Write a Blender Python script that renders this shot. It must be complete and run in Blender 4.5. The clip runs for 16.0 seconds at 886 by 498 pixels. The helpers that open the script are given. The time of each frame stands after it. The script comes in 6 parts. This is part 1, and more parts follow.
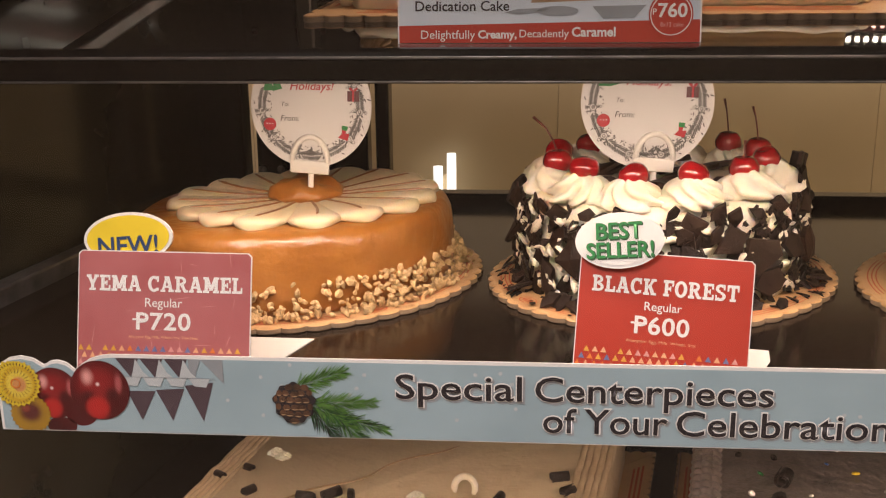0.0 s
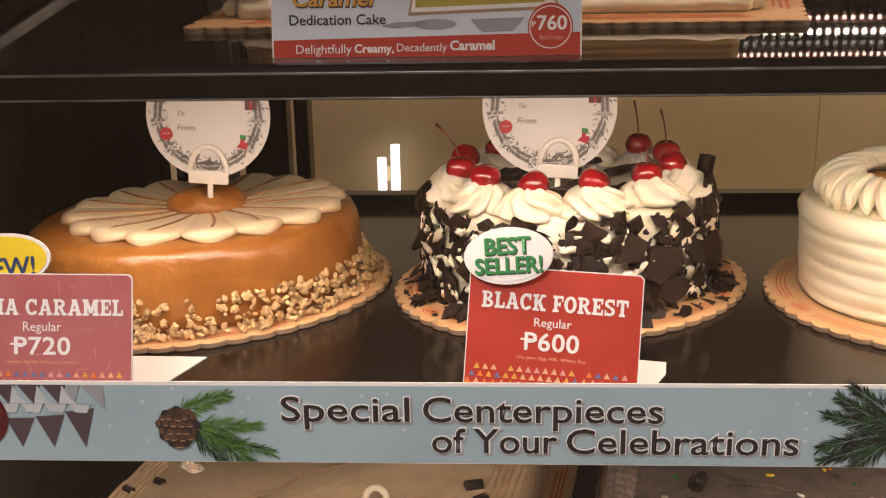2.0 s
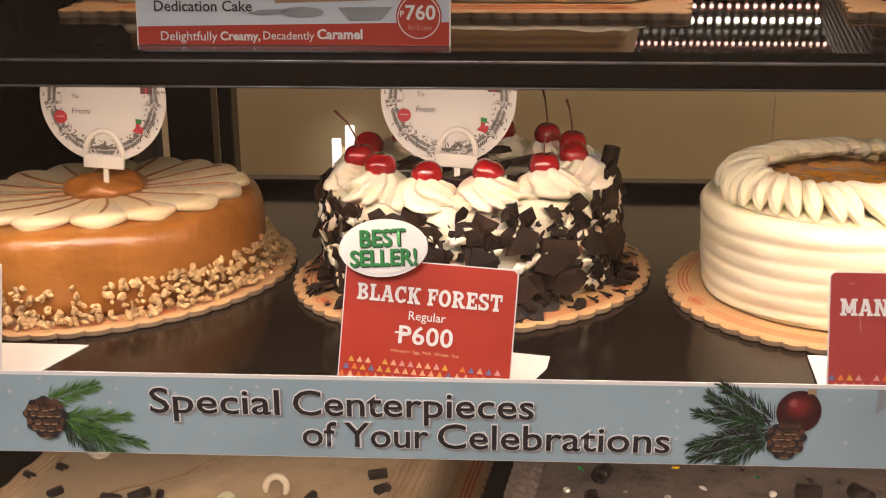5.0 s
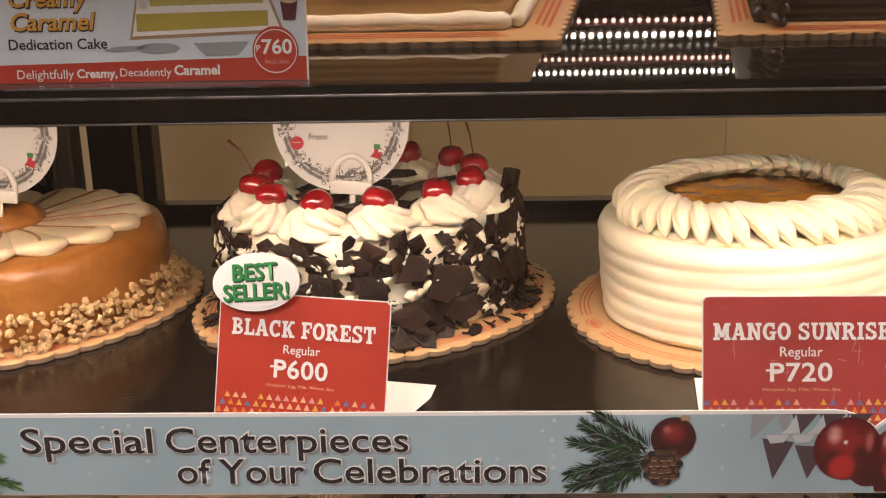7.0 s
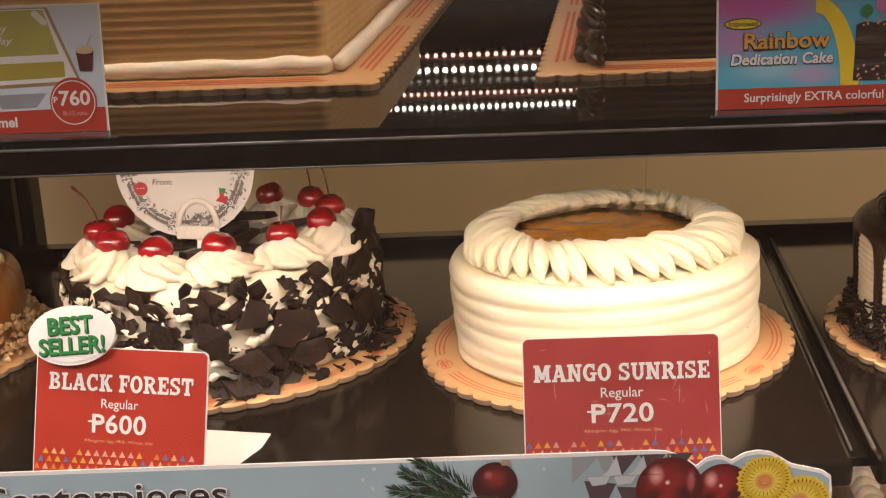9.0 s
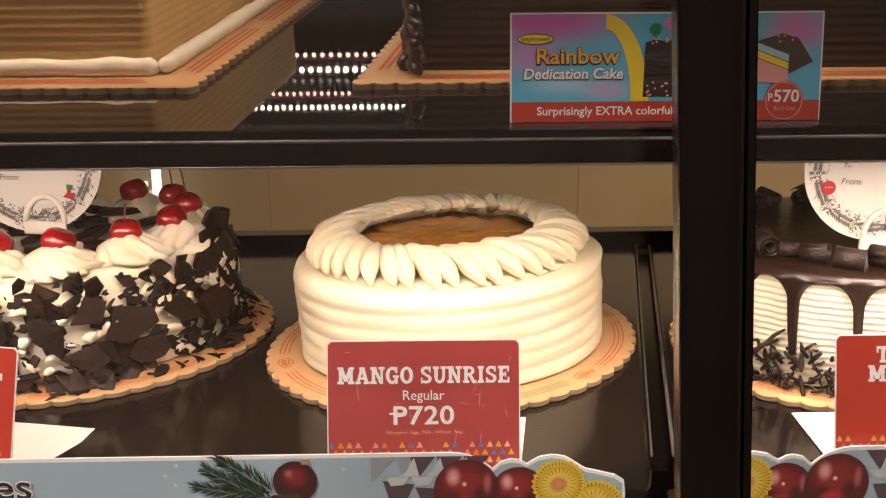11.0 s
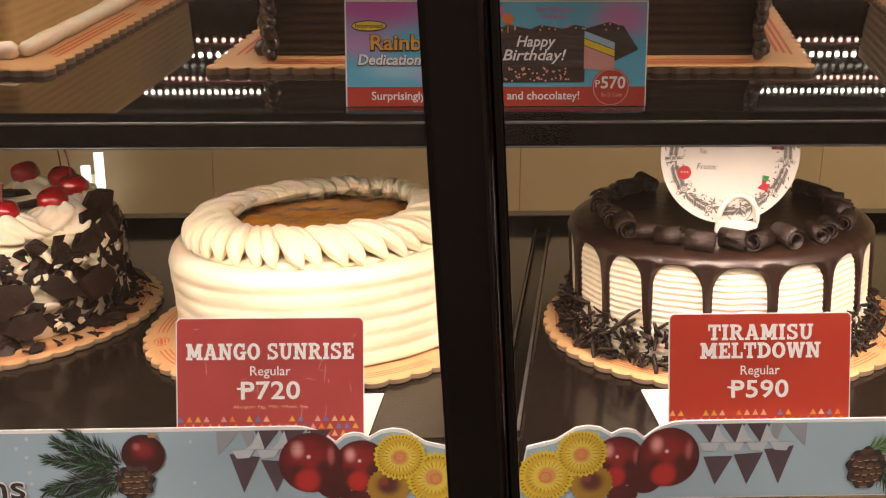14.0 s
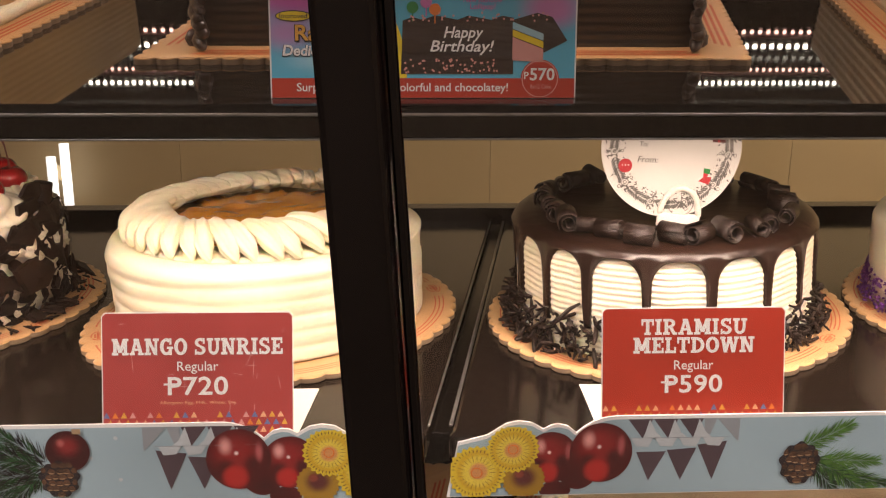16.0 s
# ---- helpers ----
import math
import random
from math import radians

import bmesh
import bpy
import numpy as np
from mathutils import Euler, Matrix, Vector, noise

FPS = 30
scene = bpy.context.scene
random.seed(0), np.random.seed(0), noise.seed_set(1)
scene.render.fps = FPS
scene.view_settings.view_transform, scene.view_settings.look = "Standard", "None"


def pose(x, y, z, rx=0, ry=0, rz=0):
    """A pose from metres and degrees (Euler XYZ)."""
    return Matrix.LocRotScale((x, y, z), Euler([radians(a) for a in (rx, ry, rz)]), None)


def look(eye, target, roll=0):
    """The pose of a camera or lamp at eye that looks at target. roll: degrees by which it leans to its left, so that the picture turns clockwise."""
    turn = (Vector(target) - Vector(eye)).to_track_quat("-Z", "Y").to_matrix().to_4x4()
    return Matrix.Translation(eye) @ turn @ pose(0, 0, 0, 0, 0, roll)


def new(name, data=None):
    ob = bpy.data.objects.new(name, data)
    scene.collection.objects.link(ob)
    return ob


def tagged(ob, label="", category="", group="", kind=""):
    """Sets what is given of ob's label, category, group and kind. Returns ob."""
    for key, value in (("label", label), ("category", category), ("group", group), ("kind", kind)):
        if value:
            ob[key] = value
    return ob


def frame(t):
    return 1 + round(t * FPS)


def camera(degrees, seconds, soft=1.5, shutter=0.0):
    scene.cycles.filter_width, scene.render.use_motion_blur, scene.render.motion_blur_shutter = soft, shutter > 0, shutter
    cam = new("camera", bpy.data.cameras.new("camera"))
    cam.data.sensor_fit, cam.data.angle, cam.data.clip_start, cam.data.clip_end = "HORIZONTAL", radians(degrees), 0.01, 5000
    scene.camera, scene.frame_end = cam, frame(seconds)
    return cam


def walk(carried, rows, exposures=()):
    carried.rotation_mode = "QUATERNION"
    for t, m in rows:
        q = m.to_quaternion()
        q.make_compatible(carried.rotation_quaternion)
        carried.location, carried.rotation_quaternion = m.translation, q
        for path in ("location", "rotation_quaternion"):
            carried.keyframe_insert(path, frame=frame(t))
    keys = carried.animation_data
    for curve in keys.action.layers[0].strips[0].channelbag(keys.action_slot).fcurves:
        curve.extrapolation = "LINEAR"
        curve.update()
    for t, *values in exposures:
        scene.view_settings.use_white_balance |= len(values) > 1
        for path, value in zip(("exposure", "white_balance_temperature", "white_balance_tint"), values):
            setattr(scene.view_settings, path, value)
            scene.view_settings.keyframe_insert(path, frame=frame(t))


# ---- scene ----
cam = camera(45.3, 16.0, soft=1.1)
PATH = [
    (0, (0.0493, -0.0519, 1.2167), (-0.0892, 1.5818, 0.7688), -0.6),
    (0.5, (0.057, -0.0519, 1.2193), (-0.0706, 1.581, 0.7629), -0.3),
    (1, (0.0714, -0.0476, 1.2227), (-0.0501, 1.5836, 0.7586), -0.4),
    (1.5, (0.085, -0.0399, 1.2252), (-0.0127, 1.5912, 0.7569), -0.6),
    (2, (0.0952, -0.0306, 1.232), (0.0051, 1.598, 0.7543), -1.0),
    (2.5, (0.0944, -0.0229, 1.2346), (0.0076, 1.6082, 0.7645), -1.3),
    (3, (0.0952, -0.0204, 1.2329), (-0.0059, 1.6082, 0.7552), -1.3),
    (3.5, (0.1028, -0.0187, 1.2337), (0.0076, 1.6065, 0.7433), -1.2),
    (4, (0.1156, -0.0221, 1.2371), (0.0136, 1.6031, 0.7501), -1.0),
    (4.5, (0.1326, -0.0213, 1.232), (0.0748, 1.6031, 0.7331), 1.2),
    (5, (0.1564, -0.0187, 1.2363), (0.0884, 1.6014, 0.7263), 0.0),
    (7.5, (0.2397, -0.0085, 1.249), (0.1853, 1.6167, 0.7535), -1.3),
    (8, (0.2643, -0.0085, 1.2525), (0.204, 1.6193, 0.7637), -2.1),
    (8.5, (0.2839, -0.0008, 1.255), (0.2771, 1.6337, 0.7883), -2.0),
    (9, (0.2992, 0.0, 1.2541), (0.3034, 1.6362, 0.7926), -1.9),
    (11.5, (0.4148, -0.0127, 1.2618), (0.4573, 1.6167, 0.7815), -0.0),
    (12, (0.4335, -0.0127, 1.2575), (0.4785, 1.615, 0.768), 0.1),
    (12.5, (0.4471, -0.0179, 1.2584), (0.4887, 1.6141, 0.785), -0.1),
    (13, (0.4547, -0.0247, 1.261), (0.51, 1.6048, 0.7782), 0.2),
    (13.5, (0.4599, -0.0298, 1.2618), (0.5211, 1.5972, 0.7713), 0.2),
    (14, (0.4667, -0.0323, 1.2626), (0.5321, 1.5938, 0.7713), 0.2),
    (14.5, (0.476, -0.0323, 1.2626), (0.5525, 1.5903, 0.7603), 0.4),
    (15, (0.4845, -0.0306, 1.2618), (0.5704, 1.5912, 0.7594), 0.4),
    (15.5, (0.4913, -0.0289, 1.2626), (0.5788, 1.5929, 0.7611), 0.5),
    (16, (0.4972, -0.0263, 1.2618), (0.5865, 1.5946, 0.7577), 0.5),
]
walk(cam, [(t, look(eye, target, roll)) for t, eye, target, roll in PATH])
# world and lights
world = bpy.data.worlds.new("world")
scene.world = world
world.use_nodes = True
world.node_tree.nodes["Background"].inputs[0].default_value = (1.0, 0.9, 0.78, 1)
world.node_tree.nodes["Background"].inputs[1].default_value = 0.02

WARM = (1.0, 0.748, 0.615)
ROOM = (1.0, 0.86, 0.86)


def area(name, loc, target, sx, sy, power, color=WARM, spread=180):
    la = bpy.data.lights.new(name, "AREA")
    la.shape, la.size, la.size_y, la.energy, la.color = "RECTANGLE", sx, sy, power, color
    la.spread = radians(spread)
    ob = new(name, la)
    ob.matrix_world = look(loc, target)
    return ob


# strips under the shelf fronts, and unseen lamps added overhead for room light
area("strip_light_left", (0.16, 0.540, 1.148), (0.16, 0.650, 0.98), 0.70, 0.012, 1.06, spread=140)
area("strip_light_right", (0.90, 0.540, 1.148), (0.90, 0.580, 0.98), 0.74, 0.012, 2.35, spread=146)
area("strip_light_upper", (0.62, 0.60, 1.392), (0.62, 0.66, 1.18), 1.4, 0.012, 2.4)
area("strip_light_lower", (0.40, 0.56, 0.960), (0.40, 0.68, 0.78), 1.9, 0.012, 2.1)
area("ceiling_panel_light", (-0.55, -1.1, 2.76), (-0.55, -1.1, 0), 0.6, 1.2, 70, ROOM)
area("ceiling_panel_light", (1.5, -1.3, 2.76), (1.5, -1.3, 0), 0.6, 1.2, 38, ROOM)
# fill lamp added to brighten the back wall towards the right
area("ceiling_panel_light", (1.95, 1.5, 2.76), (1.95, 1.62, 0), 1.4, 0.3, 56.0, (1.0, 0.80, 0.58))

# ---------------------------------------------------------------- materials


def mat(name, col, rough=0.5, col2=None, scale=40.0, bump=0.0, bscale=None, metal=0.0, coat=0.0, sss=0.0, emit=0.0,
        rand=0.0, spec=0.5, stretch=None, fine=0.25, sssr=0.004):
    m = bpy.data.materials.new(name)
    m.use_nodes = True
    nt = m.node_tree
    b = nt.nodes["Principled BSDF"]
    tc = nt.nodes.new("ShaderNodeTexCoord")
    src = tc.outputs["Object"]
    if stretch:
        mp = nt.nodes.new("ShaderNodeMapping")
        mp.inputs["Scale"].default_value = stretch
        nt.links.new(src, mp.inputs[0])
        src = mp.outputs[0]
    n1 = nt.nodes.new("ShaderNodeTexNoise")
    n1.inputs["Scale"].default_value, n1.inputs["Detail"].default_value = scale, 5
    n2 = nt.nodes.new("ShaderNodeTexNoise")
    n2.inputs["Scale"].default_value, n2.inputs["Detail"].default_value = scale * 9, 3
    nt.links.new(src, n1.inputs[0])
    nt.links.new(src, n2.inputs[0])
    add = nt.nodes.new("ShaderNodeMath")
    add.operation = "MULTIPLY_ADD"
    nt.links.new(n2.outputs[0], add.inputs[0])
    add.inputs[1].default_value = fine
    nt.links.new(n1.outputs[0], add.inputs[2])
    ramp = nt.nodes.new("ShaderNodeValToRGB")
    ramp.color_ramp.elements[0].position, ramp.color_ramp.elements[1].position = 0.42, 0.78
    c2 = col2 or tuple(c * 0.82 for c in col)
    ramp.color_ramp.elements[0].color, ramp.color_ramp.elements[1].color = (*c2, 1), (*col, 1)
    nt.links.new(add.outputs[0], ramp.inputs[0])
    out = ramp.outputs[0]
    if rand:
        oi = nt.nodes.new("ShaderNodeObjectInfo")
        mr = nt.nodes.new("ShaderNodeMapRange")
        mr.inputs[3].default_value, mr.inputs[4].default_value = 1 - rand, 1 + rand * 0.6
        nt.links.new(oi.outputs["Random"], mr.inputs[0])
        mx = nt.nodes.new("ShaderNodeVectorMath")
        mx.operation = "SCALE"
        nt.links.new(out, mx.inputs[0])
        nt.links.new(mr.outputs[0], mx.inputs["Scale"])
        out = mx.outputs[0]
    nt.links.new(out, b.inputs["Base Color"])
    rr = nt.nodes.new("ShaderNodeMapRange")
    rr.inputs[3].default_value, rr.inputs[4].default_value = max(0.02, rough * 0.8), min(1, rough * 1.2)
    nt.links.new(n1.outputs[0], rr.inputs[0])
    nt.links.new(rr.outputs[0], b.inputs["Roughness"])
    b.inputs["Metallic"].default_value = metal
    b.inputs["Specular IOR Level"].default_value = spec
    b.inputs["Coat Weight"].default_value = coat
    b.inputs["Coat Roughness"].default_value = 0.08
    if sss:
        b.inputs["Subsurface Weight"].default_value = sss
        b.inputs["Subsurface Radius"].default_value = (1, 0.6, 0.3)
        b.inputs["Subsurface Scale"].default_value = sssr
    if bump:
        bp = nt.nodes.new("ShaderNodeBump")
        bp.inputs["Strength"].default_value, bp.inputs["Distance"].default_value = 1.0, bump
        n3 = nt.nodes.new("ShaderNodeTexNoise")
        n3.inputs["Scale"].default_value, n3.inputs["Detail"].default_value = bscale or scale * 4, 4
        nt.links.new(src, n3.inputs[0])
        nt.links.new(n3.outputs[0], bp.inputs["Height"])
        nt.links.new(bp.outputs[0], b.inputs["Normal"])
    if emit:
        b.inputs["Emission Color"].default_value = (*col, 1)
        b.inputs["Emission Strength"].default_value = emit
    return m


def glass_mat(name, ior=1.40):
    m = bpy.data.materials.new(name)
    m.use_nodes = True
    nt = m.node_tree
    nt.nodes.remove(nt.nodes["Principled BSDF"])
    o = nt.nodes["Material Output"]
    tr, gl, mix, fr = (nt.nodes.new("ShaderNode" + k) for k in ("BsdfTransparent", "BsdfGlossy", "MixShader", "Fresnel"))
    tr.inputs[0].default_value = (0.97, 0.98, 0.97, 1)
    gl.inputs["Roughness"].default_value = 0.02
    fr.inputs[0].default_value = ior
    nt.links.new(fr.outputs[0], mix.inputs[0])
    nt.links.new(tr.outputs[0], mix.inputs[1])
    nt.links.new(gl.outputs[0], mix.inputs[2])
    nt.links.new(mix.outputs[0], o.inputs[0])
    return m


def spots_mat(name, base, spots, rough=0.35):
    """A printed picture of a shiny ball: soft spots of colour at (u, v, radius u, radius v, softness) of the shape's box."""
    m = bpy.data.materials.new(name)
    m.use_nodes = True
    nt = m.node_tree
    b = nt.nodes["Principled BSDF"]
    b.inputs["Roughness"].default_value = rough
    tc = nt.nodes.new("ShaderNodeTexCoord")
    last = None
    for col, u, v, ru, rv, soft in spots:
        mp = nt.nodes.new("ShaderNodeMapping")
        mp.inputs["Location"].default_value = (-u / ru, 0, -v / rv)
        mp.inputs["Scale"].default_value = (1 / ru, 0, 1 / rv)
        nt.links.new(tc.outputs["Generated"], mp.inputs[0])
        ln = nt.nodes.new("ShaderNodeVectorMath")
        ln.operation = "LENGTH"
        nt.links.new(mp.outputs[0], ln.inputs[0])
        mr = nt.nodes.new("ShaderNodeMapRange")
        mr.interpolation_type = "SMOOTHSTEP"
        mr.inputs[1].default_value, mr.inputs[2].default_value = 1.0, max(0.0, 1.0 - soft)
        nt.links.new(ln.outputs["Value"], mr.inputs[0])
        mx = nt.nodes.new("ShaderNodeMix")
        mx.data_type = "RGBA"
        nt.links.new(mr.outputs[0], mx.inputs[0])
        if last is None:
            mx.inputs[6].default_value = (*base, 1)
        else:
            nt.links.new(last, mx.inputs[6])
        mx.inputs[7].default_value = (*col, 1)
        last = mx.outputs[2]
    nt.links.new(last, b.inputs["Base Color"])
    return m


M_SHELF = mat("shelf_black_gloss", (0.014, 0.009, 0.006), 0.15, (0.008, 0.005, 0.004), 9, spec=0.36, stretch=(1, 0.15, 1))
M_MIRROR = mat("polished_black_shelf", (0.014, 0.011, 0.009), 0.03, (0.008, 0.006, 0.005), 9, spec=0.75, coat=0.40)
M_MIRROR.node_tree.nodes["Principled BSDF"].inputs["Coat Roughness"].default_value = 0.02
M_BLACK = mat("black_metal", (0.0035, 0.0024, 0.002), 0.22, None, 20, spec=0.24)
M_EDGE = mat("metal_and_edge_highlight", (0.30, 0.28, 0.26), 0.3, (0.16, 0.15, 0.14), 60, metal=0.8)
M_STEEL = mat("brushed_steel", (0.22, 0.19, 0.16), 0.35, None, 50, metal=0.9, stretch=(1, 1, 0.05))
M_WALL = mat("beige_wall_panel", (0.66, 0.515, 0.31), 0.42, (0.58, 0.45, 0.265), 3, bump=0.0004, bscale=30)
M_SHOP = mat("shop_wall_paint", (0.40, 0.32, 0.24), 0.6, None, 4)
M_CEIL = mat("ceiling_paint", (0.75, 0.72, 0.66), 0.7, None, 4)
M_FLOOR = mat("floor_tile", (0.22, 0.18, 0.14), 0.3, None, 5)
M_GLASS = glass_mat("clear_glass")
M_TINT = mat("tinted_side_glass", (0.045, 0.040, 0.026), 0.12, (0.02, 0.018, 0.012), 6, spec=0.5)

M_CREAM = mat("whipped_cream", (0.82, 0.755, 0.60), 0.42, (0.77, 0.70, 0.54), 30, bump=0.0006, bscale=240, sss=0.18, sssr=0.0025)
M_CREAMY = mat("butter_cream", (0.82, 0.755, 0.565), 0.40, (0.77, 0.70, 0.50), 24, bump=0.0005, bscale=160, sss=0.18, sssr=0.0025)
M_CARAMEL = mat("caramel_icing", (0.37, 0.145, 0.027), 0.33, (0.27, 0.098, 0.017), 30, bump=0.0036, bscale=55, sss=0.15, coat=0.25, sssr=0.006, fine=0.4)
M_CARAMEL2 = mat("caramel_dollop", (0.42, 0.165, 0.032), 0.36, (0.31, 0.11, 0.02), 50, bump=0.0022, bscale=110, coat=0.1)
M_DRIZZLE = mat("caramel_drizzle", (0.36, 0.15, 0.04), 0.3, None, 90, coat=0.2)
M_PETAL = mat("cream_petal", (0.78, 0.64, 0.42), 0.36, (0.70, 0.55, 0.34), 40, bump=0.0004, bscale=200, sss=0.25)
M_NUT = mat("chopped_nut", (0.62, 0.43, 0.21), 0.5, (0.46, 0.28, 0.12), 160, bump=0.0006, rand=0.3)
M_CHOC = mat("dark_chocolate_shard", (0.030, 0.0160, 0.0105), 0.50, (0.012, 0.0065, 0.0044), 90, spec=0.25, bump=0.0007, bscale=500, rand=0.45)
M_GANACHE = mat("chocolate_ganache", (0.021, 0.0090, 0.0055), 0.34, (0.012, 0.005, 0.0032), 30, bump=0.0007, bscale=110, coat=0.04)
M_CURL = mat("chocolate_curl", (0.020, 0.0095, 0.006), 0.42, (0.011, 0.005, 0.0035), 60, bump=0.0010, bscale=260, stretch=(1, 3, 3))
M_SLABCHOC = mat("chocolate_icing", (0.034, 0.017, 0.011), 0.34, (0.018, 0.009, 0.006), 40, bump=0.0022, bscale=75, coat=0.25, stretch=(0.5, 1, 1.6))
M_CHERRY = mat("glazed_cherry", (0.36, 0.008, 0.012), 0.13, (0.15, 0.003, 0.006), 70, coat=0.8, bump=0.0016, bscale=130, sss=0.1)
M_STEM = mat("cherry_stem", (0.16, 0.035, 0.02), 0.5)
M_JELLY = mat("mango_jelly", (0.66, 0.28, 0.022), 0.20, (0.46, 0.175, 0.016), 38, coat=0.35, spec=0.45, bump=0.0030, bscale=70)
M_SPONGE = mat("caramel_slab_icing", (0.56, 0.37, 0.15), 0.5, (0.46, 0.29, 0.11), 14, bump=0.0006, bscale=90)
M_MOCHA = mat("mocha_icing", (0.60, 0.46, 0.29), 0.5, (0.44, 0.32, 0.19), 45, bump=0.0014, bscale=130, fine=0.5)
M_MOCHAD = mat("mocha_piping", (0.40, 0.27, 0.15), 0.5, (0.30, 0.19, 0.10), 60, bump=0.0006, bscale=200)
M_MOCHAL = mat("pale_mocha_piping", (0.56, 0.42, 0.26), 0.5, (0.44, 0.31, 0.18), 60, bump=0.0006, bscale=200)
M_GREYICE = mat("grey_chocolate_icing", (0.22, 0.175, 0.15), 0.30, (0.028, 0.018, 0.014), 55, bump=0.0020, bscale=110, fine=0.5)
M_UBE = mat("purple_crumbs", (0.16, 0.03, 0.26), 0.7, (0.08, 0.015, 0.15), 200, bump=0.002, bscale=400)
M_BOARD = mat("gold_cake_board", (0.58, 0.355, 0.17), 0.36, (0.50, 0.29, 0.13), 20, spec=0.5, bump=0.0002, bscale=200)
M_BOARDE = mat("board_cut_edge", (0.26, 0.18, 0.11), 0.7, None, 80)
M_PRINT = mat("red_board_print", (0.52, 0.10, 0.03), 0.45, None, 60)
M_RED = mat("red_card_print", (0.45, 0.036, 0.015), 0.40, (0.41, 0.031, 0.013), 30)
M_REDF = mat("dull_red_card_print", (0.42, 0.058, 0.052), 0.30, (0.36, 0.045, 0.04), 30, coat=0.5)
# paler red: the glare on the left card is put into its colour
M_REDP = mat("glare_paled_card_print", (0.46, 0.145, 0.145), 0.30, (0.38, 0.10, 0.10), 24, coat=0.6)
M_WHITE = mat("white_card", (0.80, 0.77, 0.72), 0.45, (0.76, 0.73, 0.68), 30)
M_TAGW = mat("white_tag_paper", (0.66, 0.635, 0.60), 0.5, (0.62, 0.595, 0.56), 20)
M_PLAST = mat("white_plastic", (0.82, 0.78, 0.70), 0.35)
M_INK = mat("grey_ink", (0.13, 0.12, 0.112), 0.5)
M_INKR = mat("red_ink", (0.45, 0.02, 0.03), 0.45)
M_INKG = mat("green_ink", (0.02, 0.22, 0.05), 0.45)
M_INKY = mat("yellow_ink", (0.85, 0.62, 0.02), 0.45)
M_INKB = mat("blue_ink", (0.03, 0.10, 0.35), 0.45)
M_NAVY = mat("navy_ink", (0.02, 0.05, 0.13), 0.45)
M_INKO = mat("orange_ink", (0.75, 0.20, 0.03), 0.45)
M_INKP = mat("peach_ink", (0.82, 0.42, 0.22), 0.45)
M_INKA = mat("amber_ink", (0.72, 0.36, 0.05), 0.45)
M_INKS = mat("slate_blue_ink", (0.16, 0.17, 0.33), 0.45)
M_INKK = mat("black_ink", (0.020, 0.015, 0.018), 0.5)
M_BANNER = mat("pale_blue_banner_print", (0.345, 0.455, 0.490), 0.36, (0.290, 0.388, 0.420), 14, coat=0.15)
M_PENNANT = mat("plum_pennant_print", (0.085, 0.055, 0.065), 0.45)
M_PENN2 = mat("grey_pennant_print", (0.30, 0.32, 0.33), 0.45)
M_PALEP = mat("pale_pennant_print", (0.52, 0.55, 0.55), 0.45)
M_BALLD = mat("dark_red_balloon_print", (0.10, 0.010, 0.012), 0.35, (0.05, 0.006, 0.008), 60)
M_PINK = mat("pink_highlight_print", (0.70, 0.32, 0.28), 0.4)
M_PINE = mat("pine_needle_print", (0.025, 0.10, 0.025), 0.5, (0.010, 0.045, 0.015), 300)
M_PINEL = mat("light_pine_needle_print", (0.10, 0.24, 0.04), 0.5)
M_CONE = mat("pine_cone_print", (0.13, 0.060, 0.030), 0.5, (0.035, 0.018, 0.010), 160)
M_SKYB = mat("sky_blue_print", (0.18, 0.46, 0.58), 0.4, (0.40, 0.55, 0.62), 22)
M_MAGENTA = mat("magenta_cloud_print", (0.52, 0.08, 0.32), 0.4, (0.56, 0.26, 0.46), 24)
M_PALEBLUE = mat("pale_grey_blue_print", (0.52, 0.60, 0.66), 0.4, (0.66, 0.71, 0.74), 14)
M_LEDW = mat("white_diode", (1.0, 0.90, 0.74), 0.4, (1.0, 0.90, 0.74), emit=14)
M_LEDR = mat("pink_diode", (1.0, 0.52, 0.42), 0.4, (1.0, 0.52, 0.42), emit=7)
# self-glowing white for the glints in the back glass
M_TUBE = mat("white_glint_tube", (1.0, 0.97, 0.95), 0.4, (1.0, 0.97, 0.95), emit=1.15)

# ---------------------------------------------------------------- helpers
SKEW = 0.178


def thing(name, loc, label, category, group="", kind=""):
    e = new(name)
    e.location = loc
    e.empty_display_size = 0.02
    return tagged(e, label, category, group, kind)


def to_mesh(name, bm, mats, smooth=True):
    me = bpy.data.meshes.new(name)
    bm.normal_update()
    bm.to_mesh(me)
    bm.free()
    for m in (mats if isinstance(mats, (list, tuple)) else [mats]):
        me.materials.append(m)
    if smooth:
        me.polygons.foreach_set("use_smooth", [True] * len(me.polygons))
    return me


def part(name, bm, material, parent=None, label="", smooth=True, m=None, sharp=None):
    me = bm if isinstance(bm, bpy.types.Mesh) else to_mesh(name, bm, material, smooth)
    if sharp is not None:
        me.set_sharp_from_angle(angle=radians(sharp))
    ob = new(name, me)
    ob.parent = parent
    if m is not None:
        ob.matrix_basis = m
    return tagged(ob, label)


def box(sx, sy, sz, bevel=0.0, c=(0, 0, 0), seg=2):
    bm = bmesh.new()
    bmesh.ops.create_cube(bm, size=1, matrix=Matrix.Translation(c) @ Matrix.Diagonal((sx, sy, sz, 1)))
    if bevel:
        bmesh.ops.bevel(bm, geom=bm.edges[:], offset=bevel, segments=seg, profile=0.5, affect="EDGES")
    return bm


def skew(bm, y0=0.0, s=SKEW):
    for v in bm.verts:
        v.co.x += s * (v.co.y - y0)
    return bm


